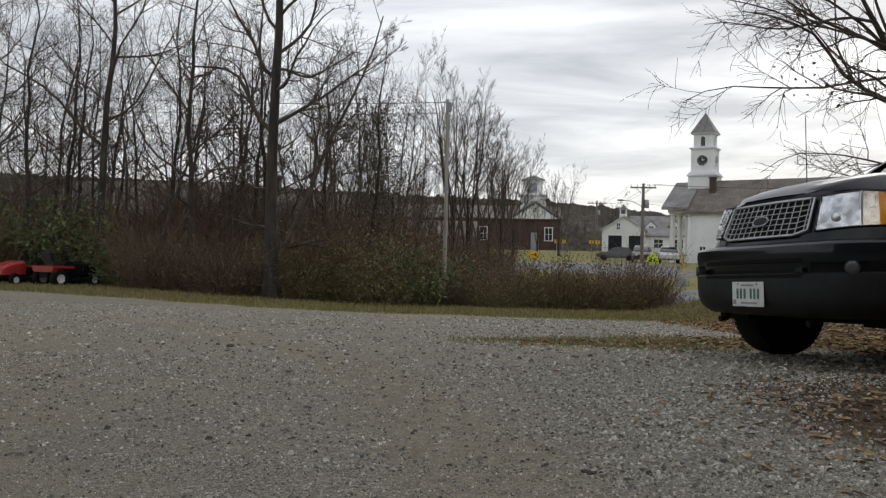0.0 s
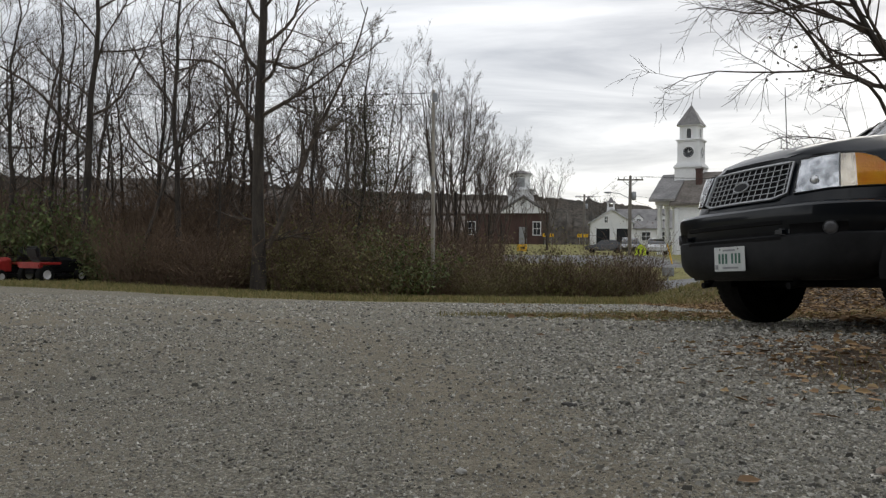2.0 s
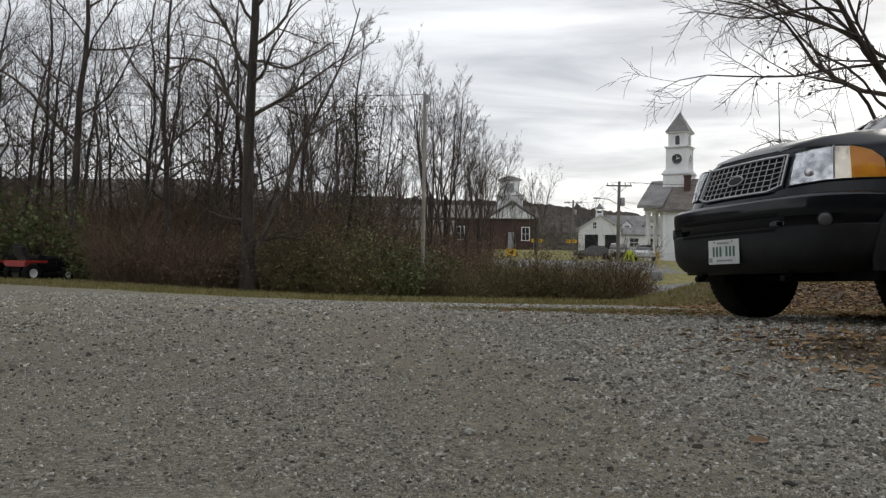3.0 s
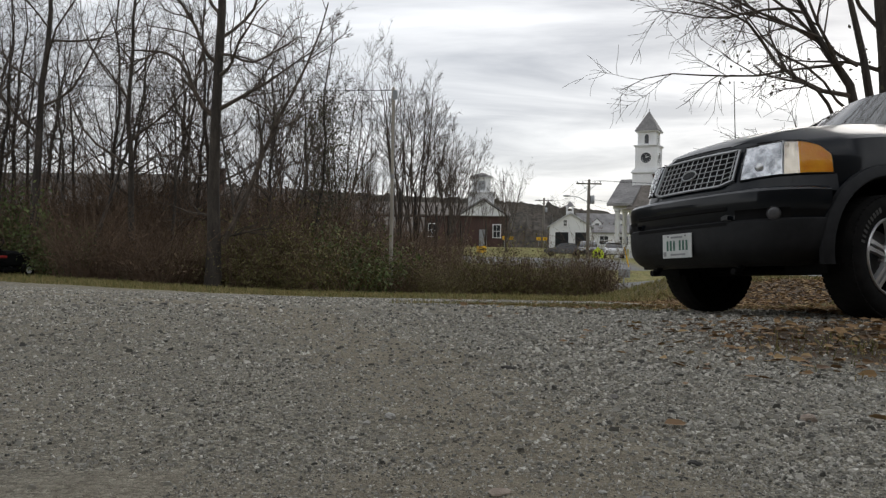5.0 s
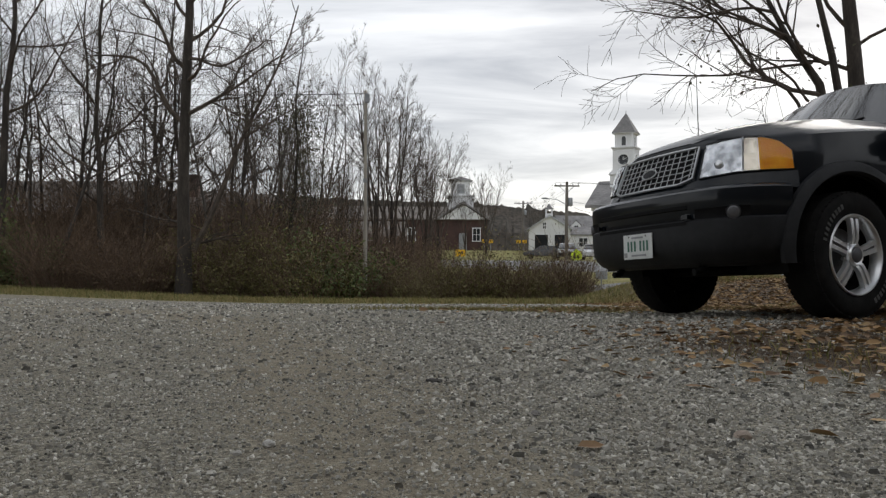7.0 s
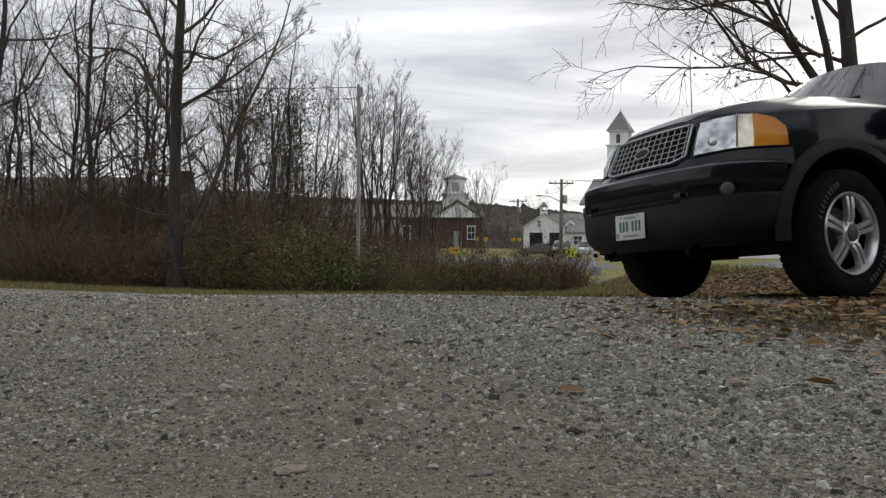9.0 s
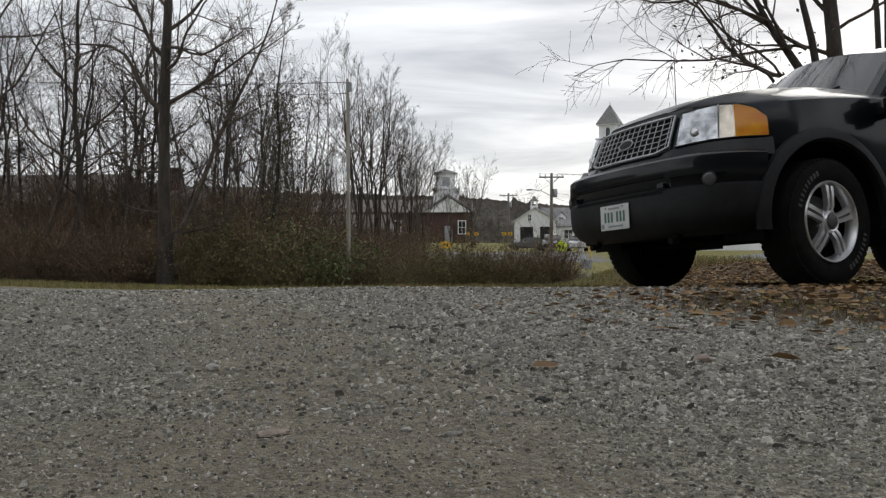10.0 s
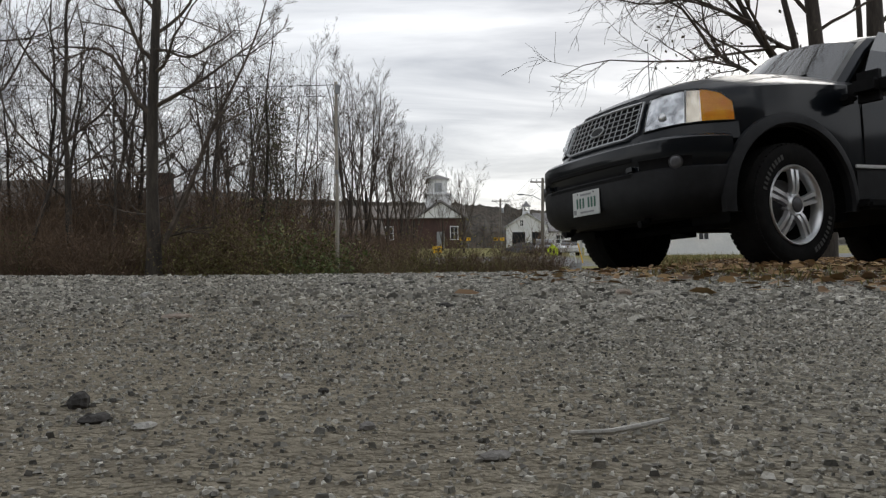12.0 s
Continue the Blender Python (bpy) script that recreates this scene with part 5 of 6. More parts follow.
def limb(geo, rng, p, d, length, r, level, last, up=0.12, sides=5, kids=(3, 5), droop=0.0, start=0.25, wild=0.24, ratio=0.55, fork=(0.45, 0.95)):
    """A sinuous limb with its side branches down to twigs."""
    seg = 8 if level <= 1 else (5 if level < last else 3)
    pts, rad = [p.copy()], [r]
    q, dd = p.copy(), d.copy()
    sway = d.cross(Vector((rng.uniform(-1, 1), rng.uniform(-1, 1), rng.uniform(-1, 1)))).normalized()
    phase, turn = rng.uniform(0, 6.28), rng.uniform(0.7, 1.5)
    for k in range(seg):
        dd = bend(rng, dd + sway * (wild * 0.75 * math.sin(phase + turn * k)), wild * 0.6)
        dd = (dd + Vector((0, 0, up - droop * k / seg))).normalized()
        q = q + dd * (length / seg)
        pts.append(q.copy())
        rad.append(max(r * (1 - 0.8 * (k + 1) / seg), 0.0034))
    geo.tube(pts, rad, max(3, sides), False)
    if level >= last:
        return pts
    for _ in range(rng.randint(*kids)):
        t = start + (0.97 - start) * rng.random()
        i = min(int(t * seg), seg - 1)
        a = pts[i].lerp(pts[i + 1], t * seg - i)
        axis = (pts[i + 1] - pts[i]).normalized()
        out = axis.cross(Vector((rng.uniform(-1, 1), rng.uniform(-1, 1), rng.uniform(-1, 1)))).normalized()
        ang = rng.uniform(*fork)
        nd = (axis * math.cos(ang) + out * math.sin(ang)).normalized()
        rr = (rad[i] + (rad[i + 1] - rad[i]) * (t * seg - i)) * rng.uniform(0.45, 0.7)
        limb(geo, rng, a, nd, length * ratio * rng.uniform(0.65, 1.15) * (1.15 - 0.5 * t), max(rr, 0.0048), level + 1, last, up, sides - 1, kids, droop, 0.2, wild, ratio, fork)
    return pts


def tree_parts(seed, height, r, first, count, spread, last=3, lean=(0, 0), up=0.14, kids=(3, 5), reach=0.42):
    """Trunk and crown of a bare broadleaf tree."""
    rng = random.Random(seed)
    trunk, crown = Geo(), Geo()
    pts, rad = [], []
    n = 12
    off = Vector((0, 0, 0))
    for k in range(n + 1):
        f = k / n
        off += Vector((rng.uniform(-1, 1), rng.uniform(-1, 1), 0)) * height * 0.02
        pts.append(Vector((lean[0] * f * height, lean[1] * f * height, f * height - 0.15)) + off * f)
        rad.append(max(0.006, r * (1 - 0.9 * f ** 0.9) * (1.35 if k == 0 else 1.0)))
    trunk.tube(pts, rad, 9, True)
    for i in range(count):
        f = first + (0.97 - first) * (i + rng.random() * 0.8) / count
        k = min(int(f * n), n - 1)
        a = pts[k].lerp(pts[k + 1], f * n - k)
        yaw = i * 2.4 + rng.uniform(-0.5, 0.5)
        d = Vector((math.cos(yaw) * spread, math.sin(yaw) * spread, rng.uniform(0.35, 1.0))).normalized()
        ln = height * reach * (1.08 - 0.75 * (f - first) / (1 - first)) * rng.uniform(0.7, 1.1)
        limb(crown, rng, a, d, ln, rad[k] * rng.uniform(0.35, 0.6), 1, last, up, 5, kids, 0.0, 0.2, 0.36)
    return trunk, crown


def tree(name, label, trunk, crown, m, bark="bark"):
    t = thing(name, label, "tree", m)
    part("trunk", trunk, bark, t)
    part("crown", crown, "twig", t, "bare twigs and branches")
    return t


# the tall tree at the brush's edge, with limbs to both sides
rng = random.Random(11)
tk, cr = Geo(), Geo()
bp = [Vector(q) for q in ((0, 0, -0.3), (0.02, 0, 1.2), (-0.02, 0, 2.6), (0.0, 0, 4.2), (0.05, 0, 5.8), (0.12, 0, 7.4), (0.1, 0, 9.2), (0.2, 0.1, 11.5), (0.25, 0.1, 13.0))]
br = [0.25, 0.175, 0.15, 0.135, 0.12, 0.105, 0.08, 0.05, 0.02]
tk.tube(bp, br, 12)
for z, dx, dz, ln, r in ((4.5, -0.9, 0.75, 3.6, 0.075), (4.7, 0.75, 0.25, 3.2, 0.06), (3.0, -1, 0.25, 2.6, 0.04), (1.9, -1, 0.35, 2.2, 0.035), (1.35, 1, 0.3, 1.8, 0.05), (5.9, -0.7, 0.8, 3.0, 0.06), (5.6, 1, 0.35, 3.4, 0.05), (6.6, 0.9, 0.6, 3.2, 0.05), (6.2, 1.0, 0.15, 3.6, 0.045), (7.2, -0.8, 0.5, 3.2, 0.05), (7.6, 0.7, 0.7, 3.0, 0.045), (8.4, -0.7, 0.9, 3.0, 0.04), (8.8, 0.8, 0.8, 2.6, 0.035), (9.8, -0.4, 1, 2.4, 0.03)):
    zz = np.interp(z, [q.z for q in bp], [q.x for q in bp])
    limb(cr, rng, Vector((float(zz), 0, z)), Vector((dx, rng.uniform(-0.5, 0.5), dz)).normalized(), ln, r, 1, 3, 0.07, 6, (7, 10), 0.14, 0.2, 0.42)
limb(cr, rng, Vector((0.25, 0, 1.2)), Vector((0.52, 0.1, 1)).normalized(), 7.2, 0.085, 0, 3, 0.03, 6, (10, 13), 0.0, 0.35, 0.1, 0.32)
tree("bare_tree", "tall dark bare tree with spreading limbs at the brush's edge", tk, cr, pose(-5.45, 19.0, gz(-5.45, 19)))

# vine-hung tree to its right
vt, vc = tree_parts(5, 8.0, 0.085, 0.25, 12, 0.8, 3, (0.02, 0), kids=(3, 5), reach=0.3)
vine_tree = tree("vine_hung_tree", "slender bare tree hung with dark vines", vt, vc, pose(-3.2, 21.5, gz(-3.2, 21.5)))


def clumps(seed, centres, count, size, leaf):
    rng = random.Random(seed)
    c = Geo()
    for (cx, cy, cz), (sx, sy, sz), n in centres:
        for _ in range(n):
            p = Vector((cx + rng.gauss(0, sx), cy + rng.gauss(0, sy), cz + rng.gauss(0, sz)))
            a = Vector((rng.uniform(-1, 1), rng.uniform(-1, 1), rng.uniform(-1, 1))).normalized() * leaf * rng.uniform(0.5, 1.2)
            b = a.cross(Vector((rng.uniform(-1, 1), rng.uniform(-1, 1), rng.uniform(-1, 1)))).normalized() * a.length * 0.55
            c.add([p - a, p + b, p + a, p - b], [(0, 1, 2, 3)])
    return c


part("vine", clumps(3, [((0.15, 0, 5.4), (0.55, 0.3, 0.5), 1000), ((0.5, 0, 4.3), (0.35, 0.3, 0.9), 1100), ((-0.9, -0.3, 5.3), (0.6, 0.3, 0.25), 420), ((0.3, 0, 2.6), (0.35, 0.25, 1.0), 800), ((1.0, 0, 3.4), (0.55, 0.3, 0.8), 500)], 0, 0, 0.04), "vine", vine_tree, "dark hanging vine foliage", smooth=False, kind="stuff")

# kinds of bare woodland trees, each built once
kinds = []
for seed, h, r, first, count, spread, up in ((21, 10.5, 0.10, 0.24, 14, 1.0, 0.07), (22, 9.0, 0.065, 0.22, 13, 0.8, 0.10), (23, 11.5, 0.12, 0.26, 15, 1.1, 0.06), (24, 8.0, 0.055, 0.2, 12, 0.9, 0.10), (25, 10.0, 0.08, 0.3, 13, 1.2, 0.05)):
    a, b = tree_parts(seed, h, r, first, count, spread, 3, (random.Random(seed).uniform(-0.04, 0.04), 0), up, (4, 7), 0.40)
    kinds.append((a.mesh("trunk", True), b.mesh("crown", True)))
for k, (a, b) in enumerate(kinds):
    a.materials.append(M["bark_pale" if k in (1, 3) else "bark"])
    b.materials.append(M["twig"])


def wood_tree(k, x, y, s, yaw, label, group, tilt=(0, 0)):
    t = thing("bare_tree", label, "tree", pose(x, y, gz(x, y), tilt[0], tilt[1], yaw) @ Matrix.Diagonal((s, s, s, 1)), group)
    for nm, me in zip(("trunk", "crown"), kinds[k]):
        o = new(nm, me)
        o.parent = t
    return t


rng = random.Random(7)
# named trunks along the wood's edge
for px_, y, k, s, tilt in ((160, 22, 2, 1.25, (0, 2)), (335, 22.5, 0, 1.15, (0, 0)), (250, 21.5, 4, 0.9, (0, -16)), (20, 23, 0, 1.0, (0, 3)), (95, 24, 2, 0.9, (0, -4)), (210, 24, 1, 1.1, (0, 5)), (300, 26, 3, 1.2, (0, 3)), (395, 24, 1, 1.0, (0, -6)), (425, 26, 2, 0.8, (0, 4)), (525, 24, 3, 1.15, (0, 8)), (565, 23, 4, 0.75, (0, 4)), (610, 25, 1, 0.9, (0, 3)), (-60, 22, 2, 1.0, (0, 0)), (-130, 23, 0, 1.1, (0, 5)), (60, 28, 4, 1.2, (0, 7))):
    tx = 0.243 + (y + 1.34) * ((px_ - 784) / 1358 - 0.0525)
    wood_tree(k, tx, y, s, rng.uniform(0, 360), "tall thin bare tree at the wood's edge", "woodland trees", tilt)
for _ in range(42):
    y = rng.uniform(25, 46)
    x = 0.24 + (y + 1.34) * rng.uniform(-0.72, -0.13)
    if abs(x + 18) < 5 and 34 < y < 43 or abs(x + 11) < 4 and 40 < y < 49:
        y = rng.uniform(24, 32)
    wood_tree(rng.randrange(5), x, y, rng.uniform(0.7, 1.15), rng.uniform(0, 360), "thin bare woodland tree among many", "woodland trees", (rng.uniform(-5, 5), rng.uniform(-5, 5)))
# broom-shaped trees right of the wood
brooms = []
for seed, h, r, stems in ((41, 8.6, 0.12, 5), (42, 8.2, 0.10, 4), (43, 9.2, 0.13, 6)):
    rb = random.Random(seed)
    a, b = Geo(), Geo()
    a.tube([(0, 0, -0.2), (0.02, 0.01, 0.5), (0.05, 0.02, 1.3), (0.04, 0.05, h * 0.45)], [r * 1.3, r, r * 0.85, r * 0.45], 9)
    for k in range(stems):
        yaw = 2 * math.pi * (k + rb.uniform(-0.3, 0.3)) / stems
        lean_ = rb.uniform(0.10, 0.34)
        base = Vector((0.04 * math.cos(yaw), 0.04 * math.sin(yaw), rb.uniform(0.3, 2.4)))
        limb(b, rb, base, Vector((math.cos(yaw) * lean_, math.sin(yaw) * lean_, 1)).normalized(), (h - base.z) * rb.uniform(0.86, 1.02), r * rb.uniform(0.36, 0.52), 0, 3, 0.03, 6, (6, 8), 0.0, 0.30, 0.12, 0.42, (0.3, 0.78))
    brooms.append((a.mesh("trunk", True), b.mesh("crown", True)))
    brooms[-1][0].materials.append(M["bark"])
    brooms[-1][1].materials.append(M["twig"])
for px_, y, k, s in ((690, 31, 0, 0.98), (655, 33, 1, 0.95), (800, 31, 2, 0.92), (828, 33, 0, 1.02), (865, 32, 1, 0.88), (740, 36, 1, 0.75), (885, 36, 2, 0.72), (600, 34, 2, 0.95), (770, 40, 0, 0.6), (715, 45, 1, 0.8), (845, 38, 1, 1.0), (560, 36, 0, 1.0), (905, 40, 0, 0.7)):
    tx = 0.243 + (y + 1.34) * ((px_ - 784) / 1358 - 0.0525)
    t = thing("bare_tree", "bare broom-shaped tree standing beyond the brush", "tree", pose(tx, y, gz(tx, y), 0, 0, rng.uniform(0, 360)) @ Matrix.Diagonal((s, s, s, 1)), "trees beyond the brush")
    for nm, me in zip(("trunk", "crown"), brooms[k]):
        o = new(nm, me)
        o.parent = t
for x, y, s in ((8.8, 88, 1.05), (6.6, 92, 0.9), (2.5, 95, 1.2), (21.0, 125, 1.0), (-3, 90, 1.2), (9.5, 100, 0.8)):
    t = thing("bare_tree", "distant bare tree among village houses", "tree", pose(x, y, gz(x, y), 0, 0, rng.uniform(0, 360)) @ Matrix.Diagonal((s, s, s, 1)), "village trees")
    for nm, me in zip(("trunk", "crown"), brooms[int(x) % 3]):
        o = new(nm, me)
        o.parent = t

# the tree behind the parked car: leaning stems and long sweeping branches
rng = random.Random(19)
tk, cr = Geo(), Geo()
tk.tube([(9.5, 14, -0.9), (9.5, 14, 1.5), (9.46, 14, 3.2), (9.36, 14, 4.5), (9.2, 14, 6.0), (9.1, 14.1, 9.0), (8.8, 13.8, 13.5)], [0.28, 0.22, 0.17, 0.14, 0.12, 0.09, 0.03], 12)
tk.tube([(9.35, 14, 0.2), (9.0, 14, 2.2), (8.6, 13.9, 3.8), (7.9, 13.8, 4.7), (7.1, 13.8, 6.2)], [0.13, 0.105, 0.085, 0.06, 0.02], 9)
tk.tube([(9.42, 14, 1.0), (9.1, 13.9, 3.0), (8.85, 13.9, 4.4), (8.55, 13.9, 5.6), (8.4, 14, 7.6)], [0.10, 0.085, 0.07, 0.05, 0.015], 9)
for p, d, ln, r in (((8.9, 14, 2.6), (-1, -0.1, 0.62), 3.6, 0.055), ((8.6, 13.9, 3.6), (-1, 0.1, 0.36), 4.3, 0.055), ((8.5, 13.9, 4.0), (-1, -0.1, 0.75), 3.6, 0.05), ((8.75, 13.9, 4.2), (-0.8, 0.0, 0.55), 3.0, 0.05), ((9.36, 14, 4.1), (-1, -0.1, 0.35), 2.0, 0.05), ((9.3, 14, 4.9), (-0.7, 0.1, 0.8), 2.8, 0.05), ((8.2, 13.8, 4.5), (-1, 0.1, 0.5), 3.4, 0.045), ((8.0, 13.8, 4.6), (-0.8, -0.1, 0.9), 3.2, 0.04), ((9.4, 14, 4.6), (0.8, 0, 0.6), 2.4, 0.045), ((9.2, 14, 5.8), (0.4, 0.3, 1), 2.6, 0.045), ((9.2, 14, 5.6), (-0.9, 0.2, 0.6), 3.4, 0.045), ((8.9, 14, 1.9), (-1, 0.05, 0.55), 2.6, 0.03), ((7.6, 13.8, 5.2), (-1, 0.1, 0.3), 3.2, 0.035), ((8.5, 14, 6.2), (-0.9, 0.1, 0.7), 3.0, 0.04), ((7.3, 13.8, 5.8), (-0.9, 0.1, 0.7), 2.8, 0.03), ((8.7, 13.9, 3.2), (-1, 0.0, 0.28), 4.6, 0.035), ((8.4, 13.8, 4.2), (-1, 0.1, 0.22), 4.4, 0.035), ((8.0, 13.8, 4.7), (-1, -0.1, 0.3), 4.2, 0.03), ((8.9, 14, 2.4), (-1, 0, 0.4), 3.4, 0.028)):
    limb(cr, rng, Vector(p), Vector(d).normalized(), ln, r * 0.9, 1, 3, 0.01, 6, (7, 10), 0.10, 0.25, 0.36, 0.42)
for p, d, ln, r in (((9.1, 14, 7.0), (-0.7, -0.9, 0.7), 6.5, 0.07), ((9.1, 14, 7.8), (-0.3, -1, 0.8), 6.5, 0.07), ((9.0, 14, 8.8), (-0.9, -0.6, 0.7), 6.0, 0.06), ((9.0, 14, 9.6), (-0.5, -0.8, 0.9), 5.5, 0.055), ((8.9, 13.9, 10.6), (-0.8, -0.2, 0.8), 5.0, 0.05), ((9, 14, 8.4), (0.6, -0.9, 0.8), 5.5, 0.06), ((8.9, 13.9, 11.2), (0.1, -0.9, 0.7), 4.5, 0.05), ((9.0, 14, 8.0), (-1, -0.15, 0.35), 6.5, 0.07), ((9.0, 14, 9.0), (-1, 0.05, 0.3), 7.0, 0.07), ((8.95, 13.9, 10.0), (-1, -0.1, 0.25), 7.0, 0.065), ((9.05, 14, 7.2), (-1, 0.1, 0.55), 6.5, 0.06), ((8.9, 13.9, 11.0), (-1, 0.1, 0.3), 6.0, 0.05)):
    limb(cr, rng, Vector(p), Vector(d).normalized(), ln, r, 1, 3, 0.03, 6, (9, 12), 0.06, 0.2, 0.3)
yard = tree("yard_tree", "many-stemmed bare tree with long sweeping branches", tk, cr, pose(0, 0, 0))
part("last_leaf", clumps(8, [((8.75, 13.9, 4.2), (0.3, 0.2, 0.4), 30), ((7.2, 13.8, 3.9), (0.6, 0.3, 0.25), 50), ((6.4, 13.8, 4.6), (0.5, 0.3, 0.3), 24)], 0, 0, 0.05), "vine", yard, "few withered leaves", smooth=False, kind="stuff")
tk, cr = Geo(), Geo()
tk.tube([(0, 0, -0.3), (0.02, 0, 3), (0.1, 0, 4.6), (0.05, 0, 6.2), (0.2, 0, 9)], [0.3, 0.25, 0.2, 0.16, 0.08], 12)
tk.tube([(-0.15, 0, 0.2), (-0.22, 0, 3.4), (-0.3, 0, 5.5), (-0.5, 0, 8)], [0.1, 0.07, 0.06, 0.03], 8)
for z, dx in ((5.2, 0.9), (6.2, -0.5), (7, 0.7), (7.8, -0.6), (8.6, 0.5)):
    limb(cr, rng, Vector((0.1, 0, z)), Vector((dx, 0.3, 0.8)).normalized(), 2.8, 0.05, 1, 3, 0.08, 5, (4, 6))
tree("yard_tree", "thick bare twin-stemmed tree behind the parked car", tk, cr, pose(11.6, 15.6, gz(11.6, 15.6)))
# unseen trees added behind the camera, to darken what the car reflects
for x, y, k, s in ((-6, -13, 2, 1.1), (1, -15, 0, 1.2), (-12, -9, 4, 1.1), (-3, -17, 2, 1.2), (7, -5.5, 1, 1.0), (12, -4.5, 2, 1.0), (-5.5, -5.2, 4, 0.9), (-1.5, -6, 0, 0.9), (3.5, -5.8, 2, 0.9), (-10, -5, 1, 1.0), (-16, -3, 0, 1.1), (-9, -16, 3, 1.2)):
    wood_tree(k, x, y, s, x * 37, "unseen bare tree added behind the camera to darken reflections", "trees at the back of the lot")


# ---- brush ----
def bush_meshes(seed, stems, leaves, leaf, height, width, leaf_mat, fill):
    rng = random.Random(seed)
    st, lf = Geo(), Geo()
    for _ in range(stems):
        a = rng.uniform(0, 2 * math.pi)
        r0 = rng.random() ** 0.6 * width * 0.6
        p = Vector((math.cos(a) * r0, math.sin(a) * r0, -0.1))
        d = Vector((math.cos(a) * 0.45 + rng.uniform(-0.25, 0.25), math.sin(a) * 0.45 + rng.uniform(-0.25, 0.25), 1)).normalized()
        ln = height * rng.uniform(0.55, 1.12) * (1.12 - 0.62 * (r0 / (width * 0.6)) ** 2)
        pts = limb(st, rng, p, d, ln, rng.uniform(0.006, 0.012), 2, 3, -0.04, 3, (2, 4), 0.05, 0.3, 0.2, 0.4)
        for _ in range(leaves // stems):
            f = rng.random() ** fill
            i = min(int(f * (len(pts) - 1)), len(pts) - 2)
            q = pts[i].lerp(pts[i + 1], rng.random()) + Vector((rng.gauss(0, 0.13), rng.gauss(0, 0.13), rng.gauss(0, 0.09)))
            u = Vector((rng.uniform(-1, 1), rng.uniform(-1, 1), rng.uniform(-1, 1))).normalized() * leaf * rng.uniform(0.5, 1.3)
            v = u.cross(Vector((rng.uniform(-1, 1), rng.uniform(-1, 1), rng.uniform(-1, 1)))).normalized() * u.length * 0.5
            lf.add([q - u, q + v, q + u, q - v], [(0, 1, 2, 3)])
    a, b = st.mesh("stems"), lf.mesh("leaves")
    a.materials.append(M["stem_tan"])
    b.materials.append(M[leaf_mat])
    return a, b


bushes = {
    "brown": bush_meshes(1, 170, 1800, 0.030, 1.9, 1.0, "brush_brown", 0.8),
    "olive": bush_meshes(2, 130, 3200, 0.032, 1.6, 1.1, "brush_olive", 0.7),
    "green": bush_meshes(3, 70, 3600, 0.042, 1.5, 1.0, "brush_green", 0.7),
    "tall": bush_meshes(4, 190, 1200, 0.028, 2.6, 1.0, "brush_brown", 0.9),
}
words = {"brown": "tangled brown leafless bush", "olive": "dense olive and brown bush", "green": "bush with green leaves still on", "tall": "tall thicket of thin brown stems"}


def bush(kind_, x, y, s, yaw, sz=1.0):
    t = thing("bush", words[kind_] + " at the lot's edge", "bush", pose(x, y, gz(x, y), 0, 0, yaw) @ Matrix.Diagonal((s, s, s * sz, 1)), "brush along the lot")
    for nm, me in zip(("stem_tangle", "foliage"), bushes[kind_]):
        o = new(nm, me)
        o.parent = t


rng = random.Random(31)
for row, (y0, n) in enumerate(((19.2, 26), (21.0, 24), (23.4, 22))):
    for i in range(n):
        x = -17.5 + 22.6 * (i + rng.random() * 0.7) / n
        y = y0 - 0.13 * min(0, x + 2) + rng.uniform(-0.5, 0.6)
        if row == 0 and x < -10 and abs(x + 12) < 2.6:
            continue
        if x < -13:
            kd, s = rng.choice(("green", "tall", "green")), 1.15
        elif x < -5:
            kd, s = rng.choice(("brown", "tall", "brown", "olive")), 1.05
        elif x < -1:
            kd, s = rng.choice(("olive", "olive", "green", "olive")), 1.12
        else:
            kd, s = rng.choice(("olive", "olive", "olive", "brown")), 0.86
        bush(kd, x, y, s * rng.uniform(0.5, 1.35), rng.uniform(0, 360), rng.uniform(0.75, 1.3))
for x, y, s in ((4.9, 20.6, 0.75), (5.4, 22, 0.6), (5.0, 24, 0.8), (5.9, 26, 0.7), (4.2, 19.4, 0.8), (3.2, 19.2, 0.85), (2.2, 19.3, 0.8), (5.9, 21.0, 0.42)):
    bush("olive", x, y, s, x * 50)
for _ in range(44):
    y = rng.uniform(25, 34)
    x = (y + 1.3) * rng.uniform(-0.70, -0.10)
    bush(rng.choice(("tall", "tall", "brown")), x, y, rng.uniform(1.3, 1.9), rng.uniform(0, 360))
for _ in range(30):
    y = rng.uniform(26, 44)
    x = (y + 1.3) * rng.uniform(-0.12, 0.02)
    bush(rng.choice(("tall", "brown")), x, y, rng.uniform(0.75, 1.25), rng.uniform(0, 360))

# leafy evergreen growth behind the tractors and the tall olive mass by the service pole
for kind_, x, y, s_, h_ in (("green", -12.6, 22.0, 1.5, 1.35), ("green", -13.8, 22.6, 1.6, 1.3), ("green", -11.4, 22.3, 1.1, 1.0), ("green", -15.2, 22.5, 1.7, 1.4), ("olive", -4.2, 21.2, 1.35, 1.25), ("olive", -3.0, 21.0, 1.4, 1.15), ("olive", -2.0, 21.4, 1.2, 1.1), ("tall", -3.6, 23.0, 1.3, 1.2), ("green", -2.6, 20.2, 0.8, 0.9), ("green", -10.5, 21.4, 1.05, 1.0), ("green", -9.5, 21.2, 0.85, 0.9), ("green", -8.2, 20.6, 0.6, 0.8), ("olive", -6.6, 20.6, 0.9, 0.9)):
    bush(kind_, x, y, s_, x * 91, h_)

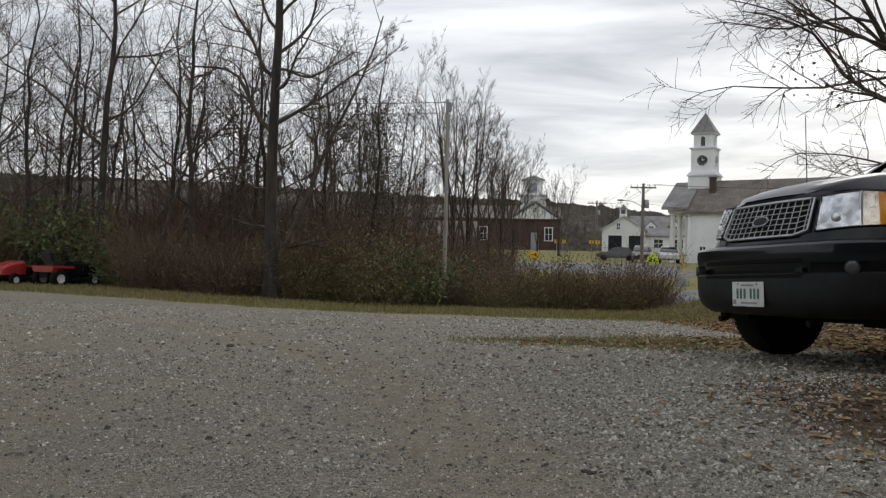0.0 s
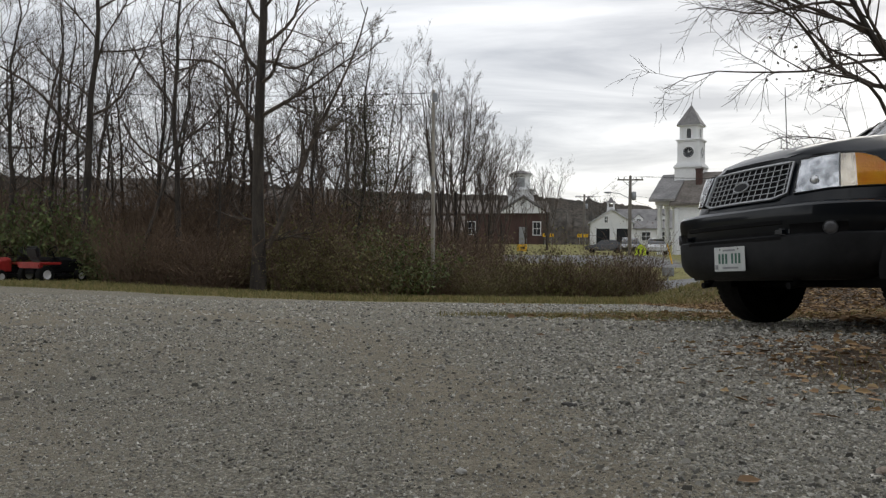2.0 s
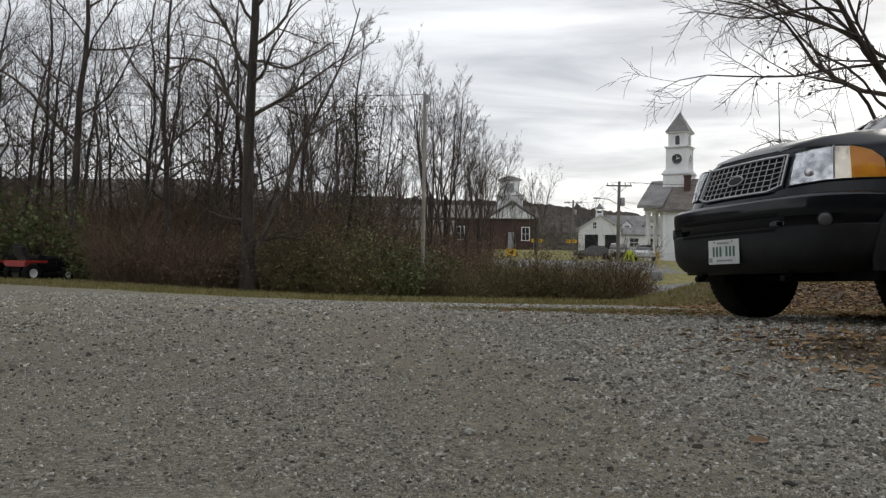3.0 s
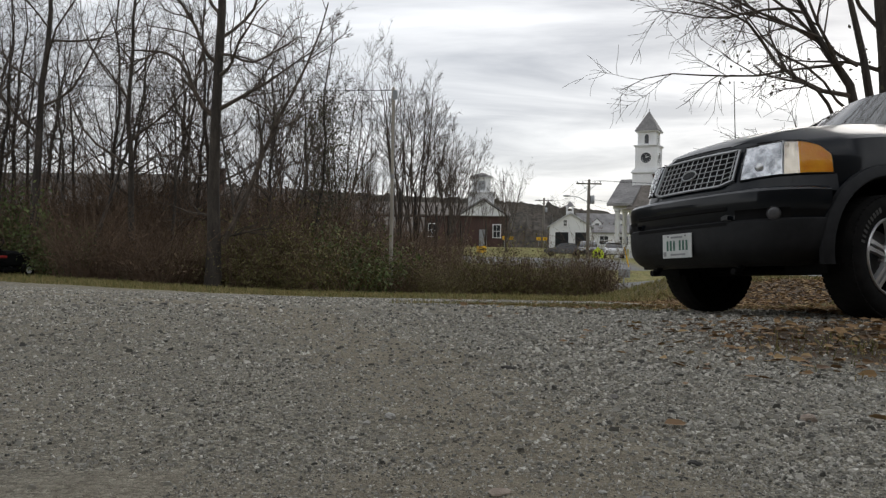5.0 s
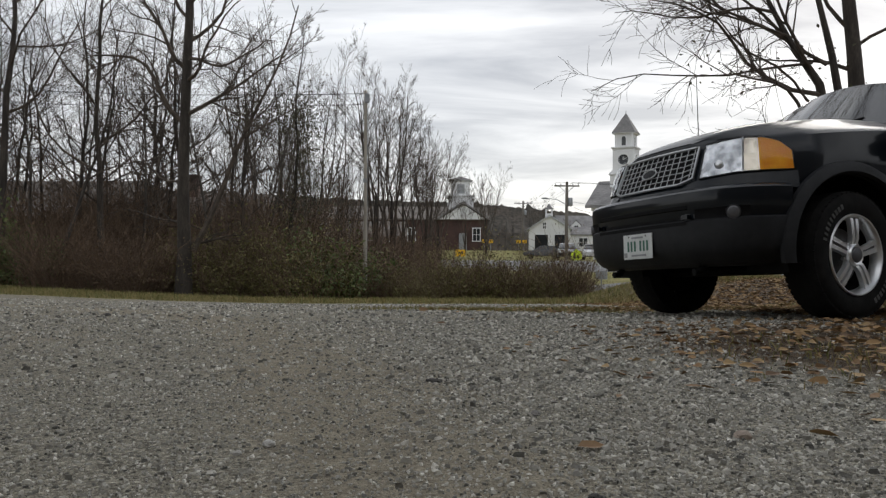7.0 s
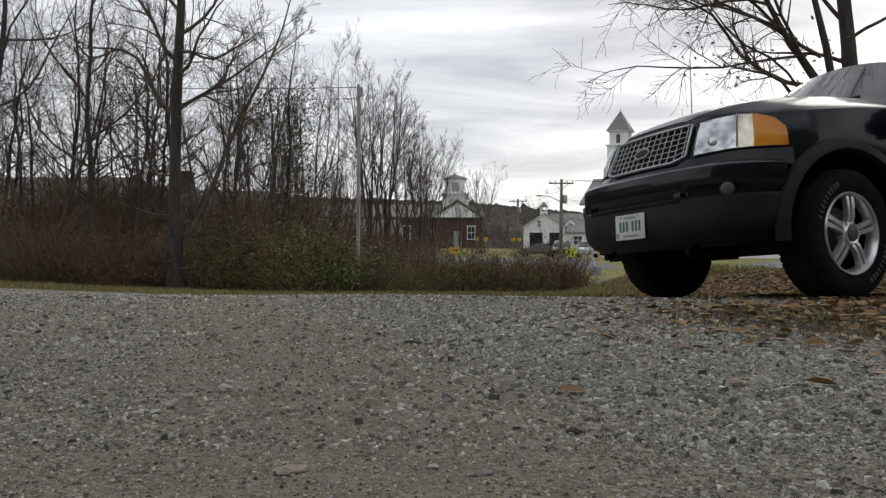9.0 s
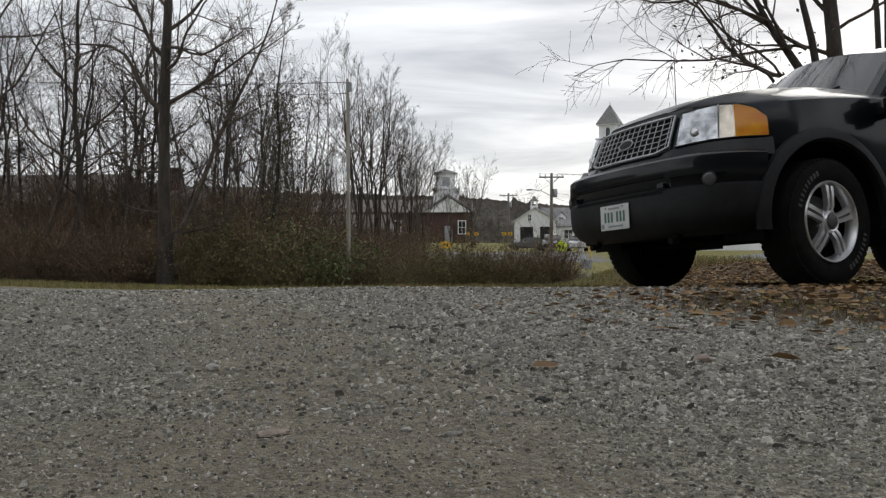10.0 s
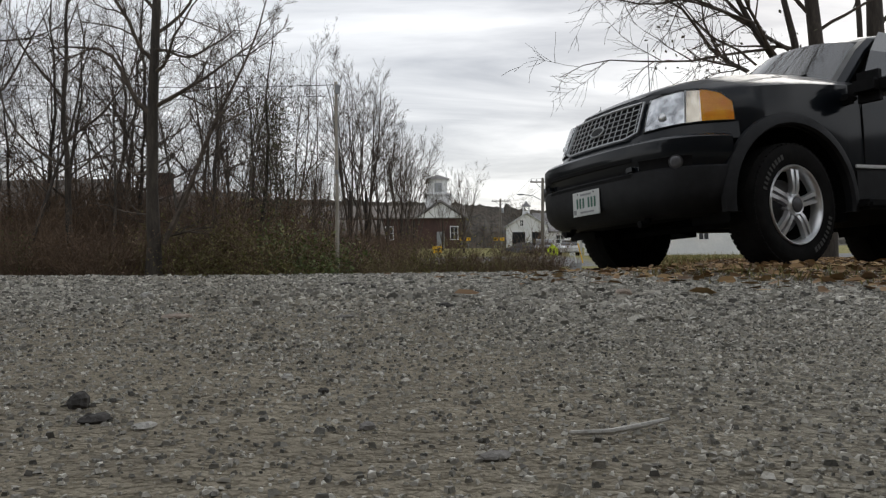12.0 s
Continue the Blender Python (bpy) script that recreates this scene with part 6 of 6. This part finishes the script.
# distant saplings and undergrowth, past counting
sap = Geo()
rng = random.Random(77)
for _ in range(520):
    y = rng.uniform(24, 60)
    x = (y + 1.3) * rng.uniform(-0.72, -0.06)
    if -23 < x < -8 and 33 < y < 50:
        continue
    h = rng.uniform(3.0, 8.0)
    limb(sap, rng, Vector((x, y, gz(x, y) - 0.1)), Vector((rng.uniform(-0.12, 0.12), rng.uniform(-0.1, 0.1), 1)).normalized(), h, rng.uniform(0.014, 0.036), 1, 2, 0.08, 4, (7, 10), 0, 0.3, 0.12, 0.32)
o = part("saplings", sap, "twig", None, smooth=False)
tagged(o, "thicket of thin bare saplings filling the wood", "saplings", kind="stuff")

# wooded hills
hill = Geo()
rng = random.Random(5)
for dist, base, amp in ((230, 11, 3.0), (330, 19, 4.0), (480, 30, 6.0)):
    rows = [[], [], []]
    for i in range(700):
        a = radians(-62 + 124 * i / 699)
        h = base + amp * math.sin(a * 3.1 + dist) + 3.0 * math.sin(a * 7.3 + 1.7) - 6.0 * sstep(0.12, 0.5, a) * dist / 330 + 4.5 * sstep(0.05, 0.45, -a) * dist / 230 + rng.uniform(-0.8, 0.9) + (rng.uniform(0.5, 2.2) if rng.random() < 0.14 else 0)
        x, y = dist * math.sin(a), dist * math.cos(a)
        rows[0].append((x, y, -3))
        rows[1].append((x * 1.04, y * 1.04, h * 0.7))
        rows[2].append((x * 1.07, y * 1.07, h))
    hill.loft(rows)
o = part("backdrop", hill, "evergreen", None, smooth=False)
tagged(o, "low wooded hills closing the valley", "hills", kind="structure")


# ---- loose ground cover ----
def scatter_mesh(name, base_v, base_f, pos, scale, seed, tilt=6.3):
    """Many small pieces in one mesh, each turned and squashed at random."""
    r = np.random.RandomState(seed)
    n, k = len(pos), len(base_v)
    bv = np.array(base_v)
    yaw = r.uniform(0, 6.283, n)
    tip = r.normal(0, tilt, n)
    c, s_ = np.cos(yaw), np.sin(yaw)
    v = np.repeat(bv[None], n, 0) * scale[:, None, :]
    v = v * (1 + r.uniform(-0.3, 0.3, (n, k, 1)))
    ct, st_ = np.cos(tip)[:, None], np.sin(tip)[:, None]
    y2, z2 = v[:, :, 1] * ct - v[:, :, 2] * st_, v[:, :, 1] * st_ + v[:, :, 2] * ct
    x3 = v[:, :, 0] * c[:, None] - y2 * s_[:, None]
    y3 = v[:, :, 0] * s_[:, None] + y2 * c[:, None]
    out = np.stack([x3, y3, z2], 2) + pos[:, None, :]
    fs = (np.array(base_f)[None] + (np.arange(n) * k)[:, None, None]).reshape(-1, len(base_f[0]))
    me = bpy.data.meshes.new(name)
    me.from_pydata(out.reshape(-1, 3).tolist(), [], fs.tolist())
    return me


def heights(xy):
    return np.array([gz(a, b) for a, b in xy])


OCT_V = [(1, 0, -0.4), (-0.6, 0.8, -0.4), (-0.5, -0.85, -0.4), (0.62, 0.05, 0.9), (-0.42, 0.45, 0.75), (-0.3, -0.5, 0.85)]
OCT_F = [(0, 1, 4), (0, 4, 3), (1, 2, 5), (1, 5, 4), (2, 0, 3), (2, 3, 5), (3, 4, 5)]
r = np.random.RandomState(3)
chunks = []
for n, (x0, x1, y0, y1), (s0, s1) in (
        (42000, (0.25, 1.4, -1.02, -0.45), (0.0007, 0.0024)), (30000, (0.0, 1.7, -0.5, 0.0), (0.0010, 0.0034)),
        (56000, (-1.1, 2.2, -0.1, 1.1), (0.0018, 0.0056)), (50000, (-2.9, 3.0, 1.0, 3.4), (0.0032, 0.0095)),
        (34000, (-9, 3.6, 3.2, 12), (0.007, 0.018)), (1100, (-1.0, 2.4, -0.2, 1.2), (0.005, 0.0095)),
        (300, (0.2, 1.5, -0.9, -0.1), (0.0026, 0.0042)), (2600, (-2.4, 3.0, 1.0, 5), (0.008, 0.016)),
        (5200, (0.5, 3.0, 0.1, 2.6), (0.006, 0.0125)), (1500, (0.9, 2.0, -0.3, 0.5), (0.0035, 0.0075))):
    xy = np.stack([r.uniform(x0, x1, n), r.uniform(y0, y1, n)], 1)
    litter = np.hypot((xy[:, 0] - 3.25) / 1.85, (xy[:, 1] - 1.75) / 1.5)
    keep = r.random_sample(n) < np.clip((litter - 0.75) * 3, 0.08, 1) * np.clip(0.62 + 0.35 * xy[:, 0], 0.45, 1) * np.clip(0.35 + 1.6 * np.abs(xy[:, 0] - 0.55 + 0.16 * xy[:, 1] + 0.055 * xy[:, 1] ** 2), 0.62, 1)
    xy = xy[keep]
    n = len(xy)
    size = s0 + (s1 - s0) * r.random_sample(n) ** 1.8
    sc = np.stack([size * r.uniform(0.8, 1.5, n), size * r.uniform(0.7, 1.1, n), size * r.uniform(0.45, 0.85, n)], 1)
    pos = np.column_stack([xy, heights(xy) + size * 0.15])
    chunks.append((pos, sc))
pos, sc = np.concatenate([c[0] for c in chunks]), np.concatenate([c[1] for c in chunks])
me = scatter_mesh("gravel", OCT_V, OCT_F, pos, sc, 9, 0.25)
tagged(part("gravel", me, "stone", None), "loose grey crushed stone over the lot", "gravel", kind="stuff")

LEAF_V = [(-1, 0, 0), (-0.35, 0.45, 0.16), (0.4, 0.4, 0.2), (1, 0, 0.12), (0.4, -0.4, 0.2), (-0.35, -0.45, 0.16), (0, 0, 0.0)]
LEAF_F = [(0, 6, 1), (1, 6, 2), (2, 6, 3), (3, 6, 4), (4, 6, 5), (5, 6, 0)]
r = np.random.RandomState(8)
lp = []
while len(lp) < 26000:
    x, y = r.uniform(0.6, 9.5), r.uniform(0.2, 14)
    near = math.hypot((x - 3.25) / 1.85, (y - 1.75) / 1.5)
    strip = math.hypot(((x - 3.0) * 0.95 + (y - 6.1) * 0.30) / 2.9, ((y - 6.1) * 0.95 - (x - 3.0) * 0.33) / 0.85)
    w = max(1.25 - near, 0) * 0.9 + max(1.1 - strip, 0) * 0.55 + (0.5 if x > 3.2 and y > 3.5 else 0) + 0.004
    if r.random_sample() < w:
        lp.append((x, y))
lp = np.array(lp)
size = r.uniform(0.011, 0.030, len(lp)) * np.where(lp[:, 1] > 4, 1.5, 1.0)
pos = np.column_stack([lp, heights(lp) + 0.006 + r.random_sample(len(lp)) ** 2 * 0.045 * np.clip(1.3 - np.hypot((lp[:, 0] - 3.5) / 1.7, (lp[:, 1] - 2.0) / 1.4), 0.1, 1)])
me = scatter_mesh("fallen_leaves", LEAF_V, LEAF_F, pos, np.stack([size, size, size * r.uniform(0.3, 1.6, len(lp))], 1), 10, 0.45)
tagged(part("fallen_leaves", me, "leaf_dead", None), "dry brown fallen leaves drifted round the car", "leaves", kind="stuff")

BLADE_V = [(-0.05, 0, 0), (0.05, 0, 0), (0.02, 0.25, 0.65), (0.0, 0.55, 1.0)]
BLADE_F = [(0, 1, 2), (0, 2, 3)]
r = np.random.RandomState(12)
bl = []
while len(bl) < 44000:
    if r.random_sample() < 0.62:
        x, y = r.uniform(-19, 7), r.uniform(11.5, 21)
        e = y + 0.25 * x - 12.9 + 0.6 * noise.noise(Vector((x * 0.9, y * 0.9, 0)))
        ok = e > 0 and r.random_sample() < 0.9
    else:
        x, y = r.uniform(-0.2, 6), r.uniform(4.0, 8.2)
        e = (((x - 3.0) * 0.95 + (y - 6.1) * 0.30) / 2.9) ** 2 + (((y - 6.1) * 0.95 - (x - 3.0) * 0.33) / 0.85) ** 2 + 0.8 * noise.noise(Vector((x * 1.6, y * 1.6, 0)))
        ok = e < 1.0 and r.random_sample() < (0.75 if x < 2.2 else 0.22)
    if ok:
        bl.append((x, y))
for _ in range(420):
    bl.append((2.1 + r.normal(0, 0.3), 1.5 + r.normal(0, 0.35)))
bl = np.array(bl)
hgt = r.uniform(0.03, 0.085, len(bl)) * np.where(bl[:, 1] > 10, 1.5, 0.5)
me = scatter_mesh("grass", BLADE_V, BLADE_F, np.column_stack([bl, heights(bl)]), np.stack([hgt * 1.6, hgt, hgt], 1), 13, 0.25)
tagged(part("grass", me, "grass", None), "short green and straw coloured grass on the verge", "grass", kind="stuff")


def stone(x, y, sx, sy, sz, material, label, seed):
    rr = random.Random(seed)
    b = Geo().ball((0, 0, 0), (1, 1, 1), 9, 6)
    b.v = [(p[0] * sx * rr.uniform(0.8, 1.15), p[1] * sy * rr.uniform(0.8, 1.15), p[2] * sz * rr.uniform(0.75, 1.15)) for p in b.v]
    o = part("stone", b, material, None, smooth=False)
    o.matrix_basis = pose(x, y, gz(x, y) + sz * 0.35, 0, 0, rr.uniform(0, 180))
    return tagged(o, label, "stone", group="larger stones in the gravel")


for k, (x, y, sx, sy, sz, m, label) in enumerate((
        (0.57, -0.72, 0.0075, 0.006, 0.006, "dark_rock", "dark crumbling clod on the gravel"),
        (0.592, -0.756, 0.008, 0.006, 0.003, "dark_rock", "dark flat clod on the gravel"),
        (0.695, -0.694, 0.0036, 0.0032, 0.003, "dark_rock", "small black stone on the gravel"),
        (0.62, -0.772, 0.006, 0.0045, 0.0022, "pale_rock", "pale flat stone on the gravel"),
        (0.775, -0.834, 0.0075, 0.0055, 0.0022, "rock", "greenish grey flat stone in the gravel"),
        (0.723, -0.78, 0.005, 0.004, 0.0022, "rock", "grey pebble in the gravel"),
        (0.667, -0.639, 0.0045, 0.004, 0.0025, "pale_rock", "pale pebble in the gravel"),
        (0.286, 0.295, 0.016, 0.012, 0.009, "pale_rock", "pale angular stone on the gravel"),
        (0.243, 0.236, 0.009, 0.008, 0.006, "pale_rock", "whitish pebble on the gravel"),
        (0.471, -0.185, 0.022, 0.016, 0.004, "tan_rock", "tan flat rock sunk in the gravel"),
        (0.675, -0.198, 0.013, 0.010, 0.003, "rock", "grey flat stone sunk in the gravel"),
        (0.622, -0.174, 0.007, 0.006, 0.003, "pale_rock", "pale pebble in the gravel"),
        (1.195, 0.382, 0.024, 0.017, 0.011, "tan_rock", "pinkish lumpy stone by the leaves"),
        (0.81, -0.01, 0.011, 0.009, 0.006, "dark_rock", "dark stone in the gravel"),
        (0.85, -0.13, 0.006, 0.005, 0.005, "pale_rock", "pale pebble in the gravel"),
        (0.601, 1.053, 0.028, 0.014, 0.007, "dark_rock", "dark slate sliver on the gravel"),
        (0.818, 0.586, 0.016, 0.012, 0.007, "rock", "grey stone in the gravel"),
        (-1.55, 4.2, 0.05, 0.03, 0.014, "dark_rock", "dark stone at the lot's crest"),
        (-0.45, 1.9, 0.02, 0.014, 0.009, "rock", "grey stone in the gravel"))):
    stone(x, y, sx, sy, sz, m, label, 100 + k)

stick = part("stick", Geo().tube([(x, y, gz(x, y) + 0.003) for x, y in ((0.811, -0.807), (0.829, -0.806), (0.847, -0.795), (0.863, -0.783))], [0.0010, 0.0014, 0.0013, 0.0008], 6), "pale_rock")
tagged(stick, "thin pale dry stem lying on the gravel", "stick")
